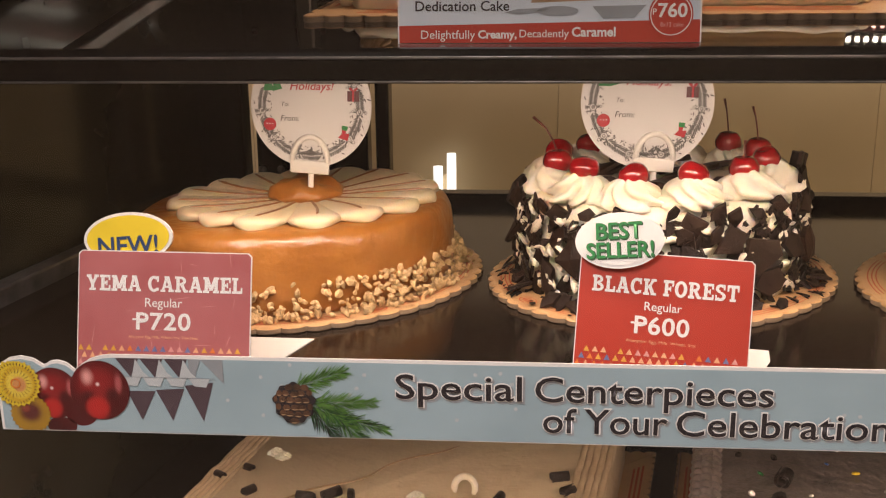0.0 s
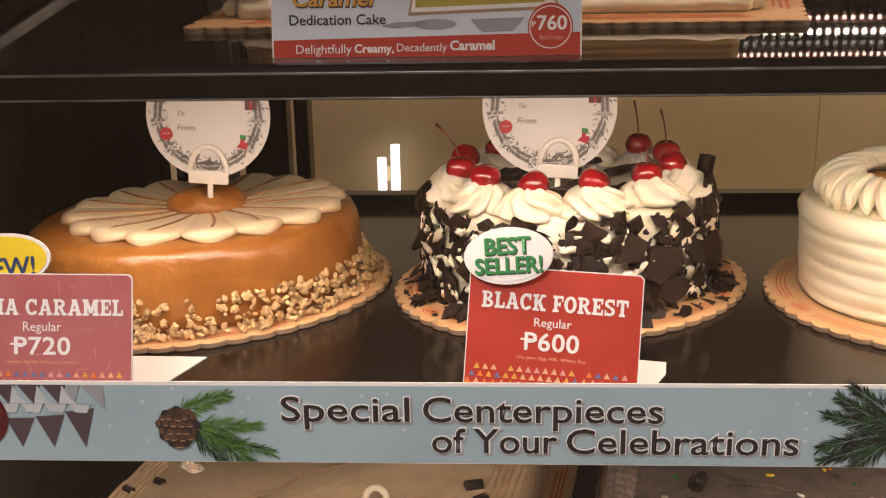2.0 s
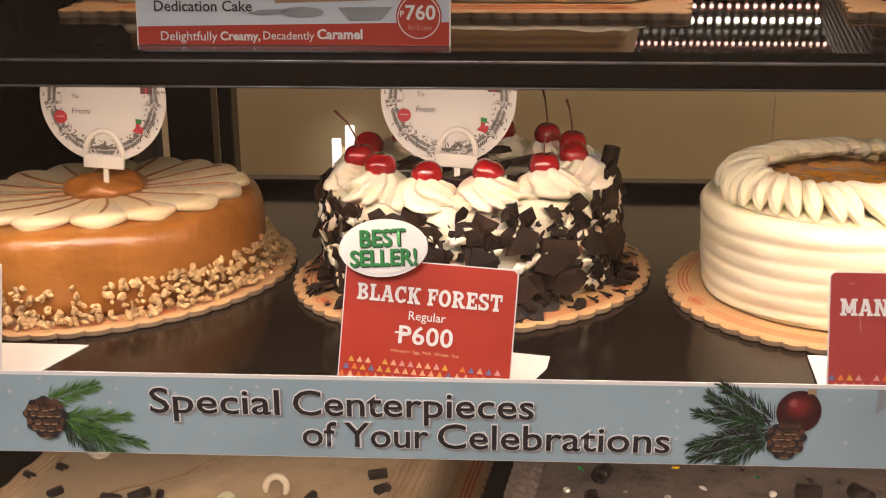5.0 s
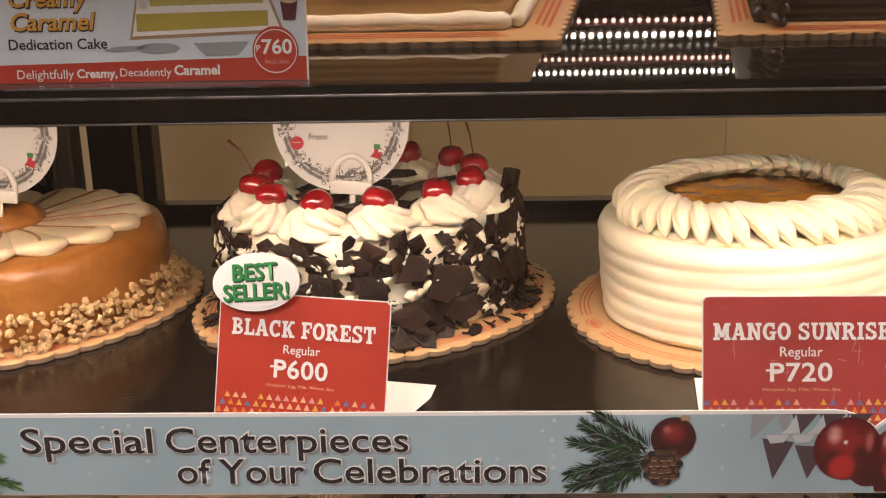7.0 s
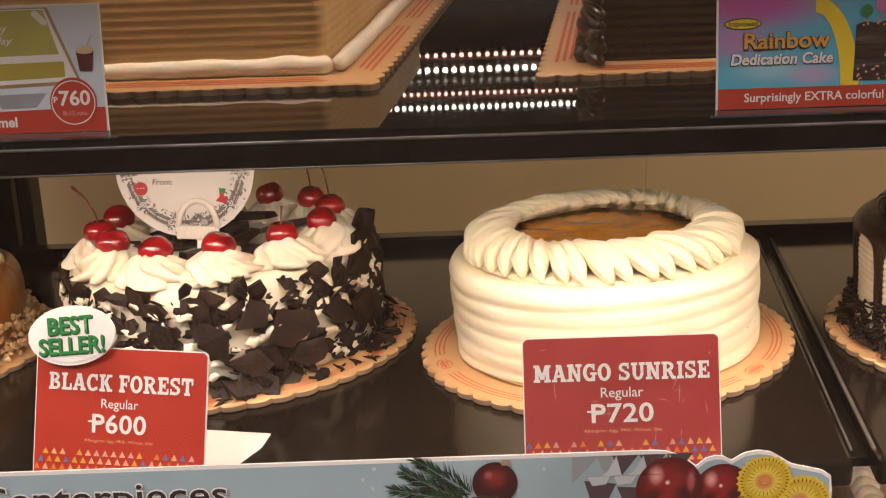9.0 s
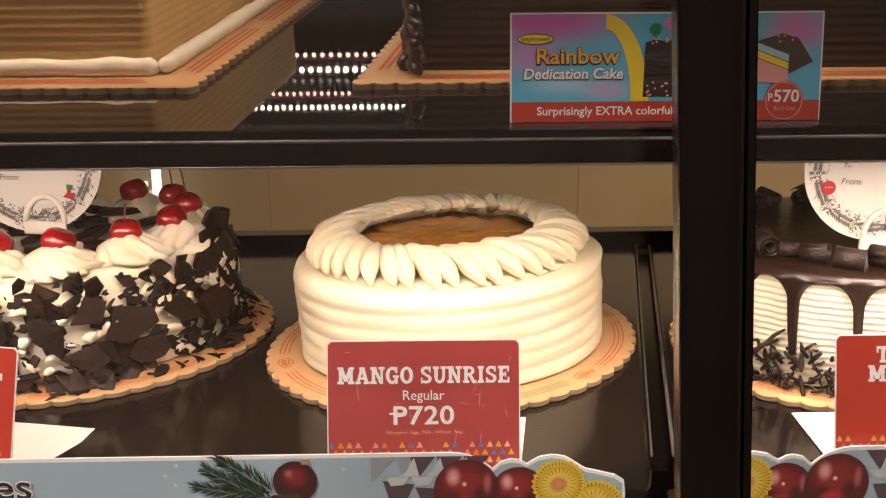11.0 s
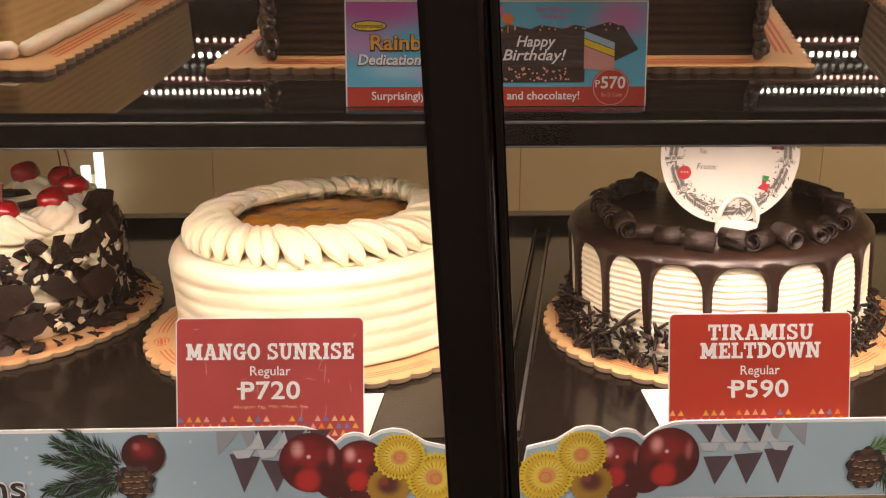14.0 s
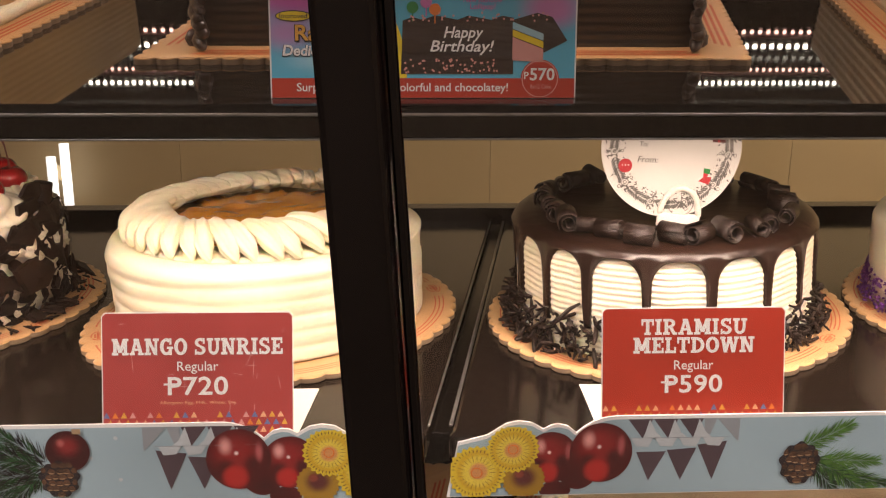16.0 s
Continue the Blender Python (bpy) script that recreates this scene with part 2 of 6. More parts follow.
def grid(rows, closed=True, cap0=True, cap1=True):
    """A surface through rings of points."""
    bm = bmesh.new()
    vs = [[bm.verts.new(p) for p in r] for r in rows]
    n = len(rows[0])
    for a, b in zip(vs, vs[1:]):
        for i in range(n if closed else n - 1):
            j = (i + 1) % n
            bm.faces.new((a[i], a[j], b[j], b[i]))
    if closed and cap0:
        bm.faces.new(list(reversed(vs[0])))
    if closed and cap1:
        bm.faces.new(vs[-1])
    return bm


def lathe(profile, n=96, f=None):
    rows = []
    for r, z in profile:
        ring = []
        for i in range(n):
            a = 2 * math.pi * i / n
            rr, zz = (f(a, r, z) if f else (r, z))
            ring.append((rr * math.cos(a), rr * math.sin(a), zz))
        rows.append(ring)
    return grid(rows)


def tube(points, radius, n=6, bm=None):
    """A tapered tube along points; radius is a number or a list."""
    bm = bm or bmesh.new()
    pts = [Vector(p) for p in points]
    rings = []
    for i, p in enumerate(pts):
        d = (pts[min(i + 1, len(pts) - 1)] - pts[max(i - 1, 0)]).normalized()
        q = d.to_track_quat("Z", "Y")
        r = radius[i] if isinstance(radius, (list, tuple)) else radius
        rings.append([bm.verts.new(p + q @ Vector((r * math.cos(2 * math.pi * k / n), r * math.sin(2 * math.pi * k / n), 0))) for k in range(n)])
    for a, b in zip(rings, rings[1:]):
        for k in range(n):
            bm.faces.new((a[k], a[(k + 1) % n], b[(k + 1) % n], b[k]))
    bm.faces.new(list(reversed(rings[0])))
    bm.faces.new(rings[-1])
    return bm


def plate(outline, t, bevel=0.0):
    """A flat plate in the xz plane, from an outline of (x, z); its face looks to -y and its back is at y = t."""
    bm = bmesh.new()
    n = len(outline)
    fr = [bm.verts.new((x, 0, z)) for x, z in outline]
    bk = [bm.verts.new((x, t, z)) for x, z in outline]
    bm.faces.new(fr)
    bm.faces.new(list(reversed(bk)))
    for i in range(n):
        j = (i + 1) % n
        bm.faces.new((fr[j], fr[i], bk[i], bk[j]))
    bmesh.ops.recalc_face_normals(bm, faces=bm.faces[:])
    return bm


def ell(cx, cz, rx, rz, n=32, a0=0.0):
    return [(cx + rx * math.cos(a0 + 2 * math.pi * i / n), cz + rz * math.sin(a0 + 2 * math.pi * i / n)) for i in range(n)]


def decal(name, shapes, material, parent, y=-0.0004, label=""):
    """Flat printed shapes, each a list of (x, z), on the face of a card."""
    bm = bmesh.new()
    for s in shapes:
        vs = [bm.verts.new((x, y, z)) for x, z in s]
        f = bm.faces.new(vs)
        f.normal_update()
        if f.normal.y > 0:
            f.normal_flip()
    return part(name, bm, material, parent, label, smooth=False)


def lettering(body, material, parent, x, z, width, height=None, bold=0.0, y=-0.0006, align="C", slant=0.0, name="lettering", label="", spacing=1.0):
    """Raised printing: words of the built-in font, as a mesh on a card's face; x is the middle or the left end, z the baseline."""
    cu = bpy.data.curves.new("words", "FONT")
    cu.body, cu.size, cu.offset, cu.shear, cu.resolution_u, cu.space_character = body, 1.0, bold, slant, 3, spacing
    tmp = new("words", cu)
    dg = bpy.context.evaluated_depsgraph_get()
    me = bpy.data.meshes.new_from_object(tmp.evaluated_get(dg))
    bpy.data.objects.remove(tmp)
    bpy.data.curves.remove(cu)
    xs = [v.co.x for v in me.vertices]
    lo, hi = min(xs), max(xs)
    k = width / (hi - lo)
    kz = (height / 0.70) if height else k
    for v in me.vertices:
        vx = (v.co.x - lo) * k - (width / 2 if align == "C" else 0)
        v.co = Vector((x + vx, y, z + v.co.y * kz))
    me.materials.clear()
    me.materials.append(material)
    ob = new(name, me)
    ob.parent = parent
    return tagged(ob, label)


def blob(seed, r, n=1, k=0.35):
    """A small uneven lump."""
    bm = bmesh.new()
    bmesh.ops.create_icosphere(bm, subdivisions=n, radius=r)
    rg = random.Random(seed)
    o = Vector((rg.uniform(-9, 9), rg.uniform(-9, 9), rg.uniform(-9, 9)))
    for v in bm.verts:
        v.co *= 1 + k * noise.noise(v.co / r * 0.9 + o) * 2
    return bm
# ---------------------------------------------------------------- the room


def slab(name, lo, hi, material, label, category):
    c = [(a + b) / 2 for a, b in zip(lo, hi)]
    ob = part(name, box(*[b - a for a, b in zip(lo, hi)]), material, smooth=False)
    ob.location = c
    return tagged(ob, label, category, kind="structure")


slab("floor", (-3.1, -3.3, -0.1), (3.1, 2.1, 0.0), M_FLOOR, "dark brown shop floor tiles", "floor")
slab("ceiling", (-3.1, -3.3, 2.8), (3.1, 2.1, 2.9), M_CEIL, "plain white shop ceiling", "ceiling")
slab("wall_south", (-3.1, -3.4, 0), (3.1, -3.3, 2.8), M_SHOP, "plain brown painted shop wall", "wall")
slab("wall_west", (-3.2, -3.3, 0), (-3.1, 2.1, 2.8), M_SHOP, "plain brown painted shop wall", "wall")
slab("wall_east", (3.1, -3.3, 0), (3.2, 2.1, 2.8), M_SHOP, "plain brown painted shop wall", "wall")
wall_n = slab("wall_north", (-3.1, 2.02, 0), (3.1, 2.12, 2.8), M_WALL, "beige panelled wall behind the display case", "wall")
px = -2.6
while px < 3.0:
    w = 0.60
    pn = part("panel", box(w - 0.0007, 0.016, 2.78, 0.0006), M_WALL, wall_n, smooth=False)
    pn.location = (px, -0.058, 0)
    px += w

# glowing tubes added behind the case, in place of glints in its back glass
wl = thing("wall_light", (-0.115, 1.952, 0.80), "pair of short glowing white tubes standing for glints in the case's back glass", "light")
for dx, dz, h in ((-0.0135, -0.012, 0.090), (0.0125, -0.002, 0.120)):
    part("light_tube", lathe([(0.0, -h / 2), (0.0090, -h / 2 + 0.001), (0.0090, h / 2 - 0.001), (0.0, h / 2)], 16), M_TUBE, wl, m=pose(dx, 0, dz))
part("mount", box(0.03, 0.006, 0.03, 0.002, (0, 0.010, 0)), M_WALL, wl)

# ---------------------------------------------------------------- display case
Y0, Y1 = 0.510, 0.966
case = thing("display_case", (0, 0, 0), "black metal and glass cake display case with lit shelves", "display case", kind="structure")


def shelf(name, x0, x1, z0, z1, y0=Y0, y1=Y1, label=""):
    bm = box(x1 - x0, y1 - y0, z1 - z0, 0.0035, ((x0 + x1) / 2, (y0 + y1) / 2, (z0 + z1) / 2), 3)
    return part(name, skew(bm, 0.52), M_SHELF, case, label, sharp=8)


up = shelf("upper_shelf", -0.36, 1.35, 1.153, 1.172, label="glossy black shelf, tilted towards the front")
up.data.materials[0] = M_MIRROR
RISE = 0.14


def tilt_up(meshes, y0=0.525):
    for ob in meshes:
        for v in ob.data.vertices:
            v.co.z += RISE * (v.co.y - y0)
        ob.data.update()


tilt_up([up], 0.515)
up.data.materials.append(M_BLACK)
for f in up.data.polygons:
    f.material_index = 1 if f.normal.y < -0.6 else 0
shelf("middle_shelf", -0.36, 0.519, 0.966, 0.983, 0.516)
shelf("middle_shelf", 0.532, 1.35, 0.966, 0.983, 0.516)
shelf("lower_shelf", -0.36, 0.519, 0.735, 0.750, 0.50)
shelf("lower_shelf", 0.532, 1.35, 0.735, 0.750, 0.50)
part("shelf_channel", skew(box(0.0124, 0.42, 0.006, 0.001, (0.5255, 0.742, 0.973)), 0.52), M_BLACK, case, sharp=15)
# the right strip is made wider to stand for its lit front edge
for x, sw in ((0.5192, 0.0012), (0.5318, 0.0021)):
    part("shelf_end_strip", skew(box(sw, 0.43, 0.0014, 0.0003, (x, 0.742, 0.9832)), 0.52), M_EDGE, case, "bright metal edge strip")
# thin pale strips that draw the highlight along the upper shelf's front corners
part("edge_trim", box(1.7, 0.0012, 0.0016, 0.0004, (0.5, 0.5098, 1.1668)), M_EDGE, case, "thin pale strip standing for the highlight on the shelf edge")
part("edge_trim", box(1.7, 0.0010, 0.0010, 0.0003, (0.5, 0.5098, 1.1540)), M_EDGE, case, "thin pale strip standing for the highlight on the shelf edge")
# back rails and rear door stiles
for z in (0.9855,):
    part("back_rail", box(1.75, 0.022, 0.018, 0.002, (0.60, 0.975, z)), M_BLACK, case, sharp=15)
part("back_panel", box(2.1, 0.012, 0.24, 0.002, (0.60, 1.256, 1.30)), M_BLACK, case, sharp=15)
part("back_ledge", box(2.1, 0.28, 0.012, 0.002, (0.60, 1.11, 1.222)), M_BLACK, case, sharp=15)
for x, w, y, m in ((-0.300, 0.13, 0.99, M_BLACK), (-0.214, 0.034, 1.02, M_BLACK), (-0.176, 0.018, 1.00, M_STEEL), (-0.140, 0.045, 1.03, M_BLACK), (-0.100, 0.014, 1.015, M_BLACK)):
    part("door_stile", box(w, 0.03, 1.1, 0.003, (x, y, 0.87)), m, case, sharp=15)
for x, z in ((-0.225, 1.010), (-0.222, 1.075), (-0.206, 1.010)):
    part("screw", lathe([(0.0, 0.0), (0.004, 0.0), (0.0035, 0.002), (0.0, 0.0026)], 12), M_STEEL, case, m=pose(x, 1.003, z, 90))
part("lower_back_panel", box(2.0, 0.012, 0.24, 0.002, (0.60, 1.006, 0.85)), M_BLACK, case, sharp=15)
# top, base and end
part("top_panel", box(2.1, 0.93, 0.03, 0.003, (0.60, 0.795, 1.424)), M_BLACK, case, sharp=15)
# unseen board, added to keep some room light off the promotion cards
part("valance", box(2.1, 0.010, 0.055, 0.002, (0.60, 0.322, 1.4115)), M_BLACK, case, sharp=15)
part("base_cabinet", box(2.0, 0.68, 0.72, 0.004, (0.60, 0.68, 0.36)), M_BLACK, case, sharp=15)
part("side_panel", skew(box(0.010, 0.62, 0.70, 0.002, (-0.366, 0.68, 1.07)), 0.52), M_TINT, case, "dark tinted side panel", sharp=15)
part("side_panel", skew(box(0.010, 0.62, 0.70, 0.002, (1.36, 0.68, 1.07)), 0.52), M_TINT, case, "dark tinted side panel", sharp=15)
for z in (1.178, 0.989):
    part("side_bracket", skew(box(0.016, 0.44, 0.016, 0.002, (-0.348, 0.742, z)), 0.52), M_EDGE, case, "worn metal side bracket", sharp=15)
part("side_bracket", skew(box(0.012, 0.44, 0.012, 0.002, (-0.30, 0.742, 1.235)), 0.52), M_EDGE, case, "worn metal side bracket", sharp=15)


def post(x, y, w, d, z0, z1):
    bm = box(w, d, z1 - z0, 0.003, (x, y, (z0 + z1) / 2), 3)
    for v in bm.verts:
        v.co.x += SKEW * (v.co.y - y) - 0.061 * (v.co.z - 1.1)
    return bm


part("front_post", post(0.4945, 0.340, 0.0215, 0.040, 0.30, 1.42), M_BLACK, case, "black metal front post", sharp=15)
for i in range(3):
    part("post_groove", post(0.5065, 0.331 + i * 0.010, 0.004, 0.0045, 0.30, 1.42), M_BLACK, case, sharp=15)
for x0, x1 in ((-0.40, 0.4925), (0.500, 1.36)):
    g = part("glass_pane", box(x1 - x0, 0.005, 1.10, 0, ((x0 + x1) / 2, 0.352, 0.86)), M_GLASS, case, "clear front glass", smooth=False)
    g.visible_shadow = False

# rows of diodes under the case's top, mirrored in the tilted shelf
led = thing("led_bar", (0, 0, 0), "two bars of white and pink light diodes under the case top", "light")
for y, m, r, pt in ((1.043, M_LEDW, 0.0021, 0.0073), (1.078, M_LEDR, 0.0018, 0.0073), (1.143, M_LEDW, 0.0029, 0.0098), (1.187, M_LEDR, 0.0025, 0.0098)):
    bm = bmesh.new()
    x = -0.12
    while x < 1.55:
        bmesh.ops.create_uvsphere(bm, u_segments=8, v_segments=5, radius=r, matrix=Matrix.Translation((x, y, 1.3995)))
        x += pt
    tagged(part("diodes", bm, m, led), "", kind="stuff")
    part("led_strip", box(2.1, 0.012, 0.003, 0.0005, (0.50, y, 1.4023)), M_BLACK if m is M_LEDW else M_BALLD, led)
part("led_housing", box(2.1, 0.17, 0.004, 0.001, (0.50, 1.115, 1.4065)), M_BLACK, led)

# ---------------------------------------------------------------- cake boards


def scalloped(R, nsc, dz=0.0045, depth=0.0034):
    n = nsc * 8
    bm = bmesh.new()

    def ring(rr, z):
        out = []
        for i in range(n):
            a = 2 * math.pi * i / n
            r = rr - depth * (1 - abs(math.sin(nsc * a / 2)) ** 0.6)
            out.append(bm.verts.new((r * math.cos(a), r * math.sin(a), z)))
        return out
    rings = [ring(R - 0.001, 0), ring(R, 0.0008), ring(R, dz - 0.0008), ring(R - 0.0012, dz)]
    for k, (a, b) in enumerate(zip(rings, rings[1:])):
        for i in range(n):
            j = (i + 1) % n
            f = bm.faces.new((a[i], a[j], b[j], b[i]))
            f.material_index = 1 if k < 2 else 0
    bm.faces.new(rings[-1])
    bm.faces.new(list(reversed(rings[0]))).material_index = 1
    return bm


def arc_band(r, w, a0, a1, z, n=60, bm=None):
    bm = bm or bmesh.new()
    pr = None
    for i in range(n + 1):
        a = radians(a0 + (a1 - a0) * i / n)
        q = [bm.verts.new((rr * math.cos(a), rr * math.sin(a), z)) for rr in (r - w / 2, r + w / 2)]
        if pr:
            bm.faces.new((pr[0], pr[1], q[1], q[0]))
        pr = q
    return bm


ROUND = []


def round_board(x, y, R, turn=0.0):
    b = thing("cake_board", (x, y, 0.983), "round gold scalloped cardboard cake board with red lines", "cake board", "round cake boards")
    part("board", scalloped(R, 52), [M_BOARD, M_BOARDE], b, sharp=35)
    bm = bmesh.new()
    for k in range(6):
        a = k * 60 + turn
        for r in (0.1215, 0.1185, 0.1155):
            arc_band(R - 0.131 + r, 0.0010, a + 9, a + 52, 0.00465, 24, bm)
    part("printed_lines", bm, M_PRINT, b, "red printed rings", smooth=False)
    for k in range(6):
        a = radians(k * 60 + turn + 0.5)
        c = Vector((math.cos(a), math.sin(a), 0)) * (R - 0.0125)
        u, w = Vector((-math.sin(a), math.cos(a), 0)), Vector((math.cos(a), math.sin(a), 0))
        bm = bmesh.new()

        def ring_pt(t, f):
            return c + u * 0.0088 * f * math.cos(t * math.pi / 10) + w * 0.0052 * f * math.sin(t * math.pi / 10) + Vector((0, 0, 0.00465))
        for t in range(20):
            if t % 7 == 3:
                continue
            bm.faces.new([bm.verts.new(ring_pt(q, f)) for q, f in ((t, 0.84), (t, 1.0), (t + 1, 1.0), (t + 1, 0.84))])
        for v0, hw, hl in ((0.0022, 0.0006, 0.0040), (0.0003, 0.0009, 0.0062), (-0.0020, 0.0005, 0.0046)):
            bm.faces.new([bm.verts.new(c + u * a_ + w * (v0 + b_) + Vector((0, 0, 0.00465))) for a_, b_ in ((-hl, -hw), (hl, -hw), (hl, hw), (-hl, hw))])
        for f in bm.faces:
            f.normal_update()
            if f.normal.z < 0:
                f.normal_flip()
        part("printed_mark", bm, M_PRINT, b, "red printed seal", smooth=False)
    ROUND.append(b)
    return b


def rect_board(x0, x1, y0, y1, z, pitch=0.0122):
    """A scalloped oblong board, set askew like the shelf joints."""
    pts = []

    def side(ax, ay, bx, by):
        L = math.hypot(bx - ax, by - ay)
        nn = max(3, round(L / pitch))
        nx, ny = (by - ay) / L, -(bx - ax) / L
        for i in range(nn):
            for k in range(5):
                t = (i + k / 5) / nn
                o = -0.0036 * (1 - math.sin(math.pi * k / 5) ** 0.6)
                pts.append((ax + (bx - ax) * t + nx * o, ay + (by - ay) * t + ny * o))
    side(x0, y0, x1, y0), side(x1, y0, x1, y1), side(x1, y1, x0, y1), side(x0, y1, x0, y0)
    bm = bmesh.new()
    rings = [[bm.verts.new((px + SKEW * (py - y0), py, z + h)) for px, py in pts] for h in (0, 0.0008, 0.0030, 0.0036)]
    for k, (a, b) in enumerate(zip(rings, rings[1:])):
        for i in range(len(pts)):
            j = (i + 1) % len(pts)
            bm.faces.new((a[i], a[j], b[j], b[i])).material_index = 1 if k < 2 else 0
    bm.faces.new(rings[-1])
    bm.faces.new(list(reversed(rings[0]))).material_index = 1
    return bm


def board_lines(x0, x1, y0, y1, z, ins=(0.010, 0.014, 0.018)):
    bm = bmesh.new()
    for i in ins:
        w = 0.0010
        for ax, ay, bx, by in ((x0 + i, y0 + i, x1 - i, y0 + i), (x1 - i, y0 + i, x1 - i, y1 - i), (x1 - i, y1 - i, x0 + i, y1 - i), (x0 + i, y1 - i, x0 + i, y0 + i)):
            for s, e in ((0.06, 0.42), (0.50, 0.94)):
                p, q = (ax + (bx - ax) * s, ay + (by - ay) * s), (ax + (bx - ax) * e, ay + (by - ay) * e)
                d = Vector((q[0] - p[0], q[1] - p[1])).normalized()
                nx, ny = -d.y * w, d.x * w
                bm.faces.new([bm.verts.new((X + SKEW * (Yv - y0), Yv, z)) for X, Yv in ((p[0] - nx, p[1] - ny), (q[0] - nx, q[1] - ny), (q[0] + nx, q[1] + ny), (p[0] + nx, p[1] + ny))])
    bmesh.ops.recalc_face_normals(bm, faces=bm.faces[:])
    for f in bm.faces:
        if f.normal.z < 0:
            f.normal_flip()
    return bm
# ---------------------------------------------------------------- round cakes
YE, BF, MS, TI, UB = (-0.122, 0.715), (0.1495, 0.728), (0.4165, 0.707), (0.7065, 0.705), (0.974, 0.715)
for (cx, cy), r, tn in ((YE, 0.1338, 12), (BF, 0.1290, 40), (MS, 0.1310, 22), (TI, 0.1352, 28), (UB, 0.128, 5)):
    round_board(cx, cy, r, tn)
ZB = 0.9876


def wob(a, s, k=1.0):
    return k * noise.noise(Vector((math.cos(a) * 2 + s, math.sin(a) * 2, s)))


# caramel cake with a cream flower
ye = thing("caramel_cake", (*YE, ZB), "round caramel-iced cake with a cream petal flower and chopped nuts", "cake", "round cakes")


def ye_f(a, r, z):
    if r < 0.02:
        return r, z
    k = 0.0012 * noise.noise(Vector((math.cos(a) * 5, math.sin(a) * 5, z * 60))) + 0.0012 * wob(a, 3)
    return r + k, z + 0.0012 * wob(a, 8) * (z > 0.03)


part("cake_body", lathe([(0.09, 0.0), (0.1110, 0.001), (0.1120, 0.006), (0.1128, 0.02), (0.1130, 0.036), (0.1122, 0.046), (0.1096, 0.0525), (0.1040, 0.0555), (0.09, 0.0565), (0.05, 0.0568), (0.001, 0.0568)], 128, ye_f), M_CARAMEL, ye)
rg = random.Random(5)
NP = 16


def petal(L, w, h):
    """A plump piped petal: narrow at the middle of the cake, with a round swollen end."""
    rows = []
    for i in range(27):
        t = 1 - (1 - i / 26) ** 1.7
        r = 0.014 + (L - 0.014) * t
        e = max(0.0, (t - 0.80) / 0.20)
        tip = math.sqrt(max(0.0, 1 - e * e))
        ww = (0.0035 + (w - 0.0035) * min(1.0, t / 0.80) ** 0.85) * tip + 0.0003
        e2 = max(0.0, (t - 0.90) / 0.10)
        hh = h * (0.42 + 0.58 * t ** 1.6) * (0.25 + 0.75 * math.sqrt(max(0.0, 1 - e2 * e2)))
        ring = []
        for k in range(14):
            a = 2 * math.pi * k / 14
            c, q = math.cos(a), math.sin(a)
            ring.append((r, ww * c, hh * 0.42 + hh * 0.58 * math.copysign(abs(q) ** 0.85, q)))
        rows.append(ring)
    return grid(rows)


for k in range(NP):
    a = 360 * k / NP + rg.uniform(-2, 2)
    L = 0.0955 + rg.uniform(-0.002, 0.002)
    p = part("petal", petal(L, 0.0180, 0.0092), M_PETAL, ye, m=pose(0.008, 0, 0.0558, 0, 0, a))
    j1, j2 = rg.uniform(0.002, 0.006), rg.uniform(-0.004, 0.004)
    pts = []
    for i in range(15):
        u = 0.09 + 0.80 * i / 14
        pts.append((0.014 + (L - 0.014) * u, j1 * math.sin(u * 3.0) + j2 * u, 0.0092 * (0.42 + 0.58 * u ** 1.6) - 0.0002))
    bm = tube(pts, [0.0011 + 0.0005 * noise.noise(Vector((i * 0.7, k, 0))) for i in range(14)] + [0.0005], 6)
    part("drizzle", bm, M_DRIZZLE, p, "brown caramel stripe")
bm = lathe([(0.026, 0.0), (0.0275, 0.004), (0.025, 0.0075), (0.021, 0.0105), (0.016, 0.0122), (0.009, 0.0130), (0.0005, 0.0128)], 56,
           lambda a, r, z: (r * (1 + 0.12 * wob(a, 4)), z + (0.0058 * noise.noise(Vector((r * 95 * math.cos(a), r * 95 * math.sin(a), 2))) if z > 0.004 else 0)))
part("caramel_dollop", bm, M_CARAMEL2, ye, "orange caramel centre", m=pose(0.008, 0, 0.0588))
nuts = [to_mesh("nut", blob(40 + i, 0.0029, 1, 0.34), M_NUT, False) for i in range(7)]


def nut_place(front):
    a = rg.uniform(-170, 50) if front else rg.uniform(0, 360)
    lift = rg.random() ** 1.9
    r = 0.1138 + 0.0140 * (1 - lift) * rg.random()
    m = pose(r * math.cos(radians(a)), r * math.sin(radians(a)), 0.0018 + lift * 0.0215, rg.uniform(0, 360), rg.uniform(0, 360), rg.uniform(0, 360))
    s = rg.uniform(0.6, 1.15)
    return m @ Matrix.Diagonal((s, s * rg.uniform(0.55, 0.95), s * rg.uniform(0.45, 0.8), 1))


for i in range(290):
    part("nut", nuts[i % 7], None, ye, m=nut_place(True))
bm = bmesh.new()
for i in range(560):
    k0 = len(bm.verts)
    bm.from_mesh(nuts[i % 7])
    bm.verts.ensure_lookup_table()
    bmesh.ops.transform(bm, matrix=nut_place(i % 2 == 0), verts=bm.verts[k0:])
tagged(part("nut_crumbs", bm, M_NUT, ye, smooth=False), "chopped pale brown nuts", kind="stuff")

# black forest cake
bf = thing("black_forest_cake", (*BF, ZB), "round cream cake covered in dark chocolate shards, topped with cherries", "cake", "round cakes")
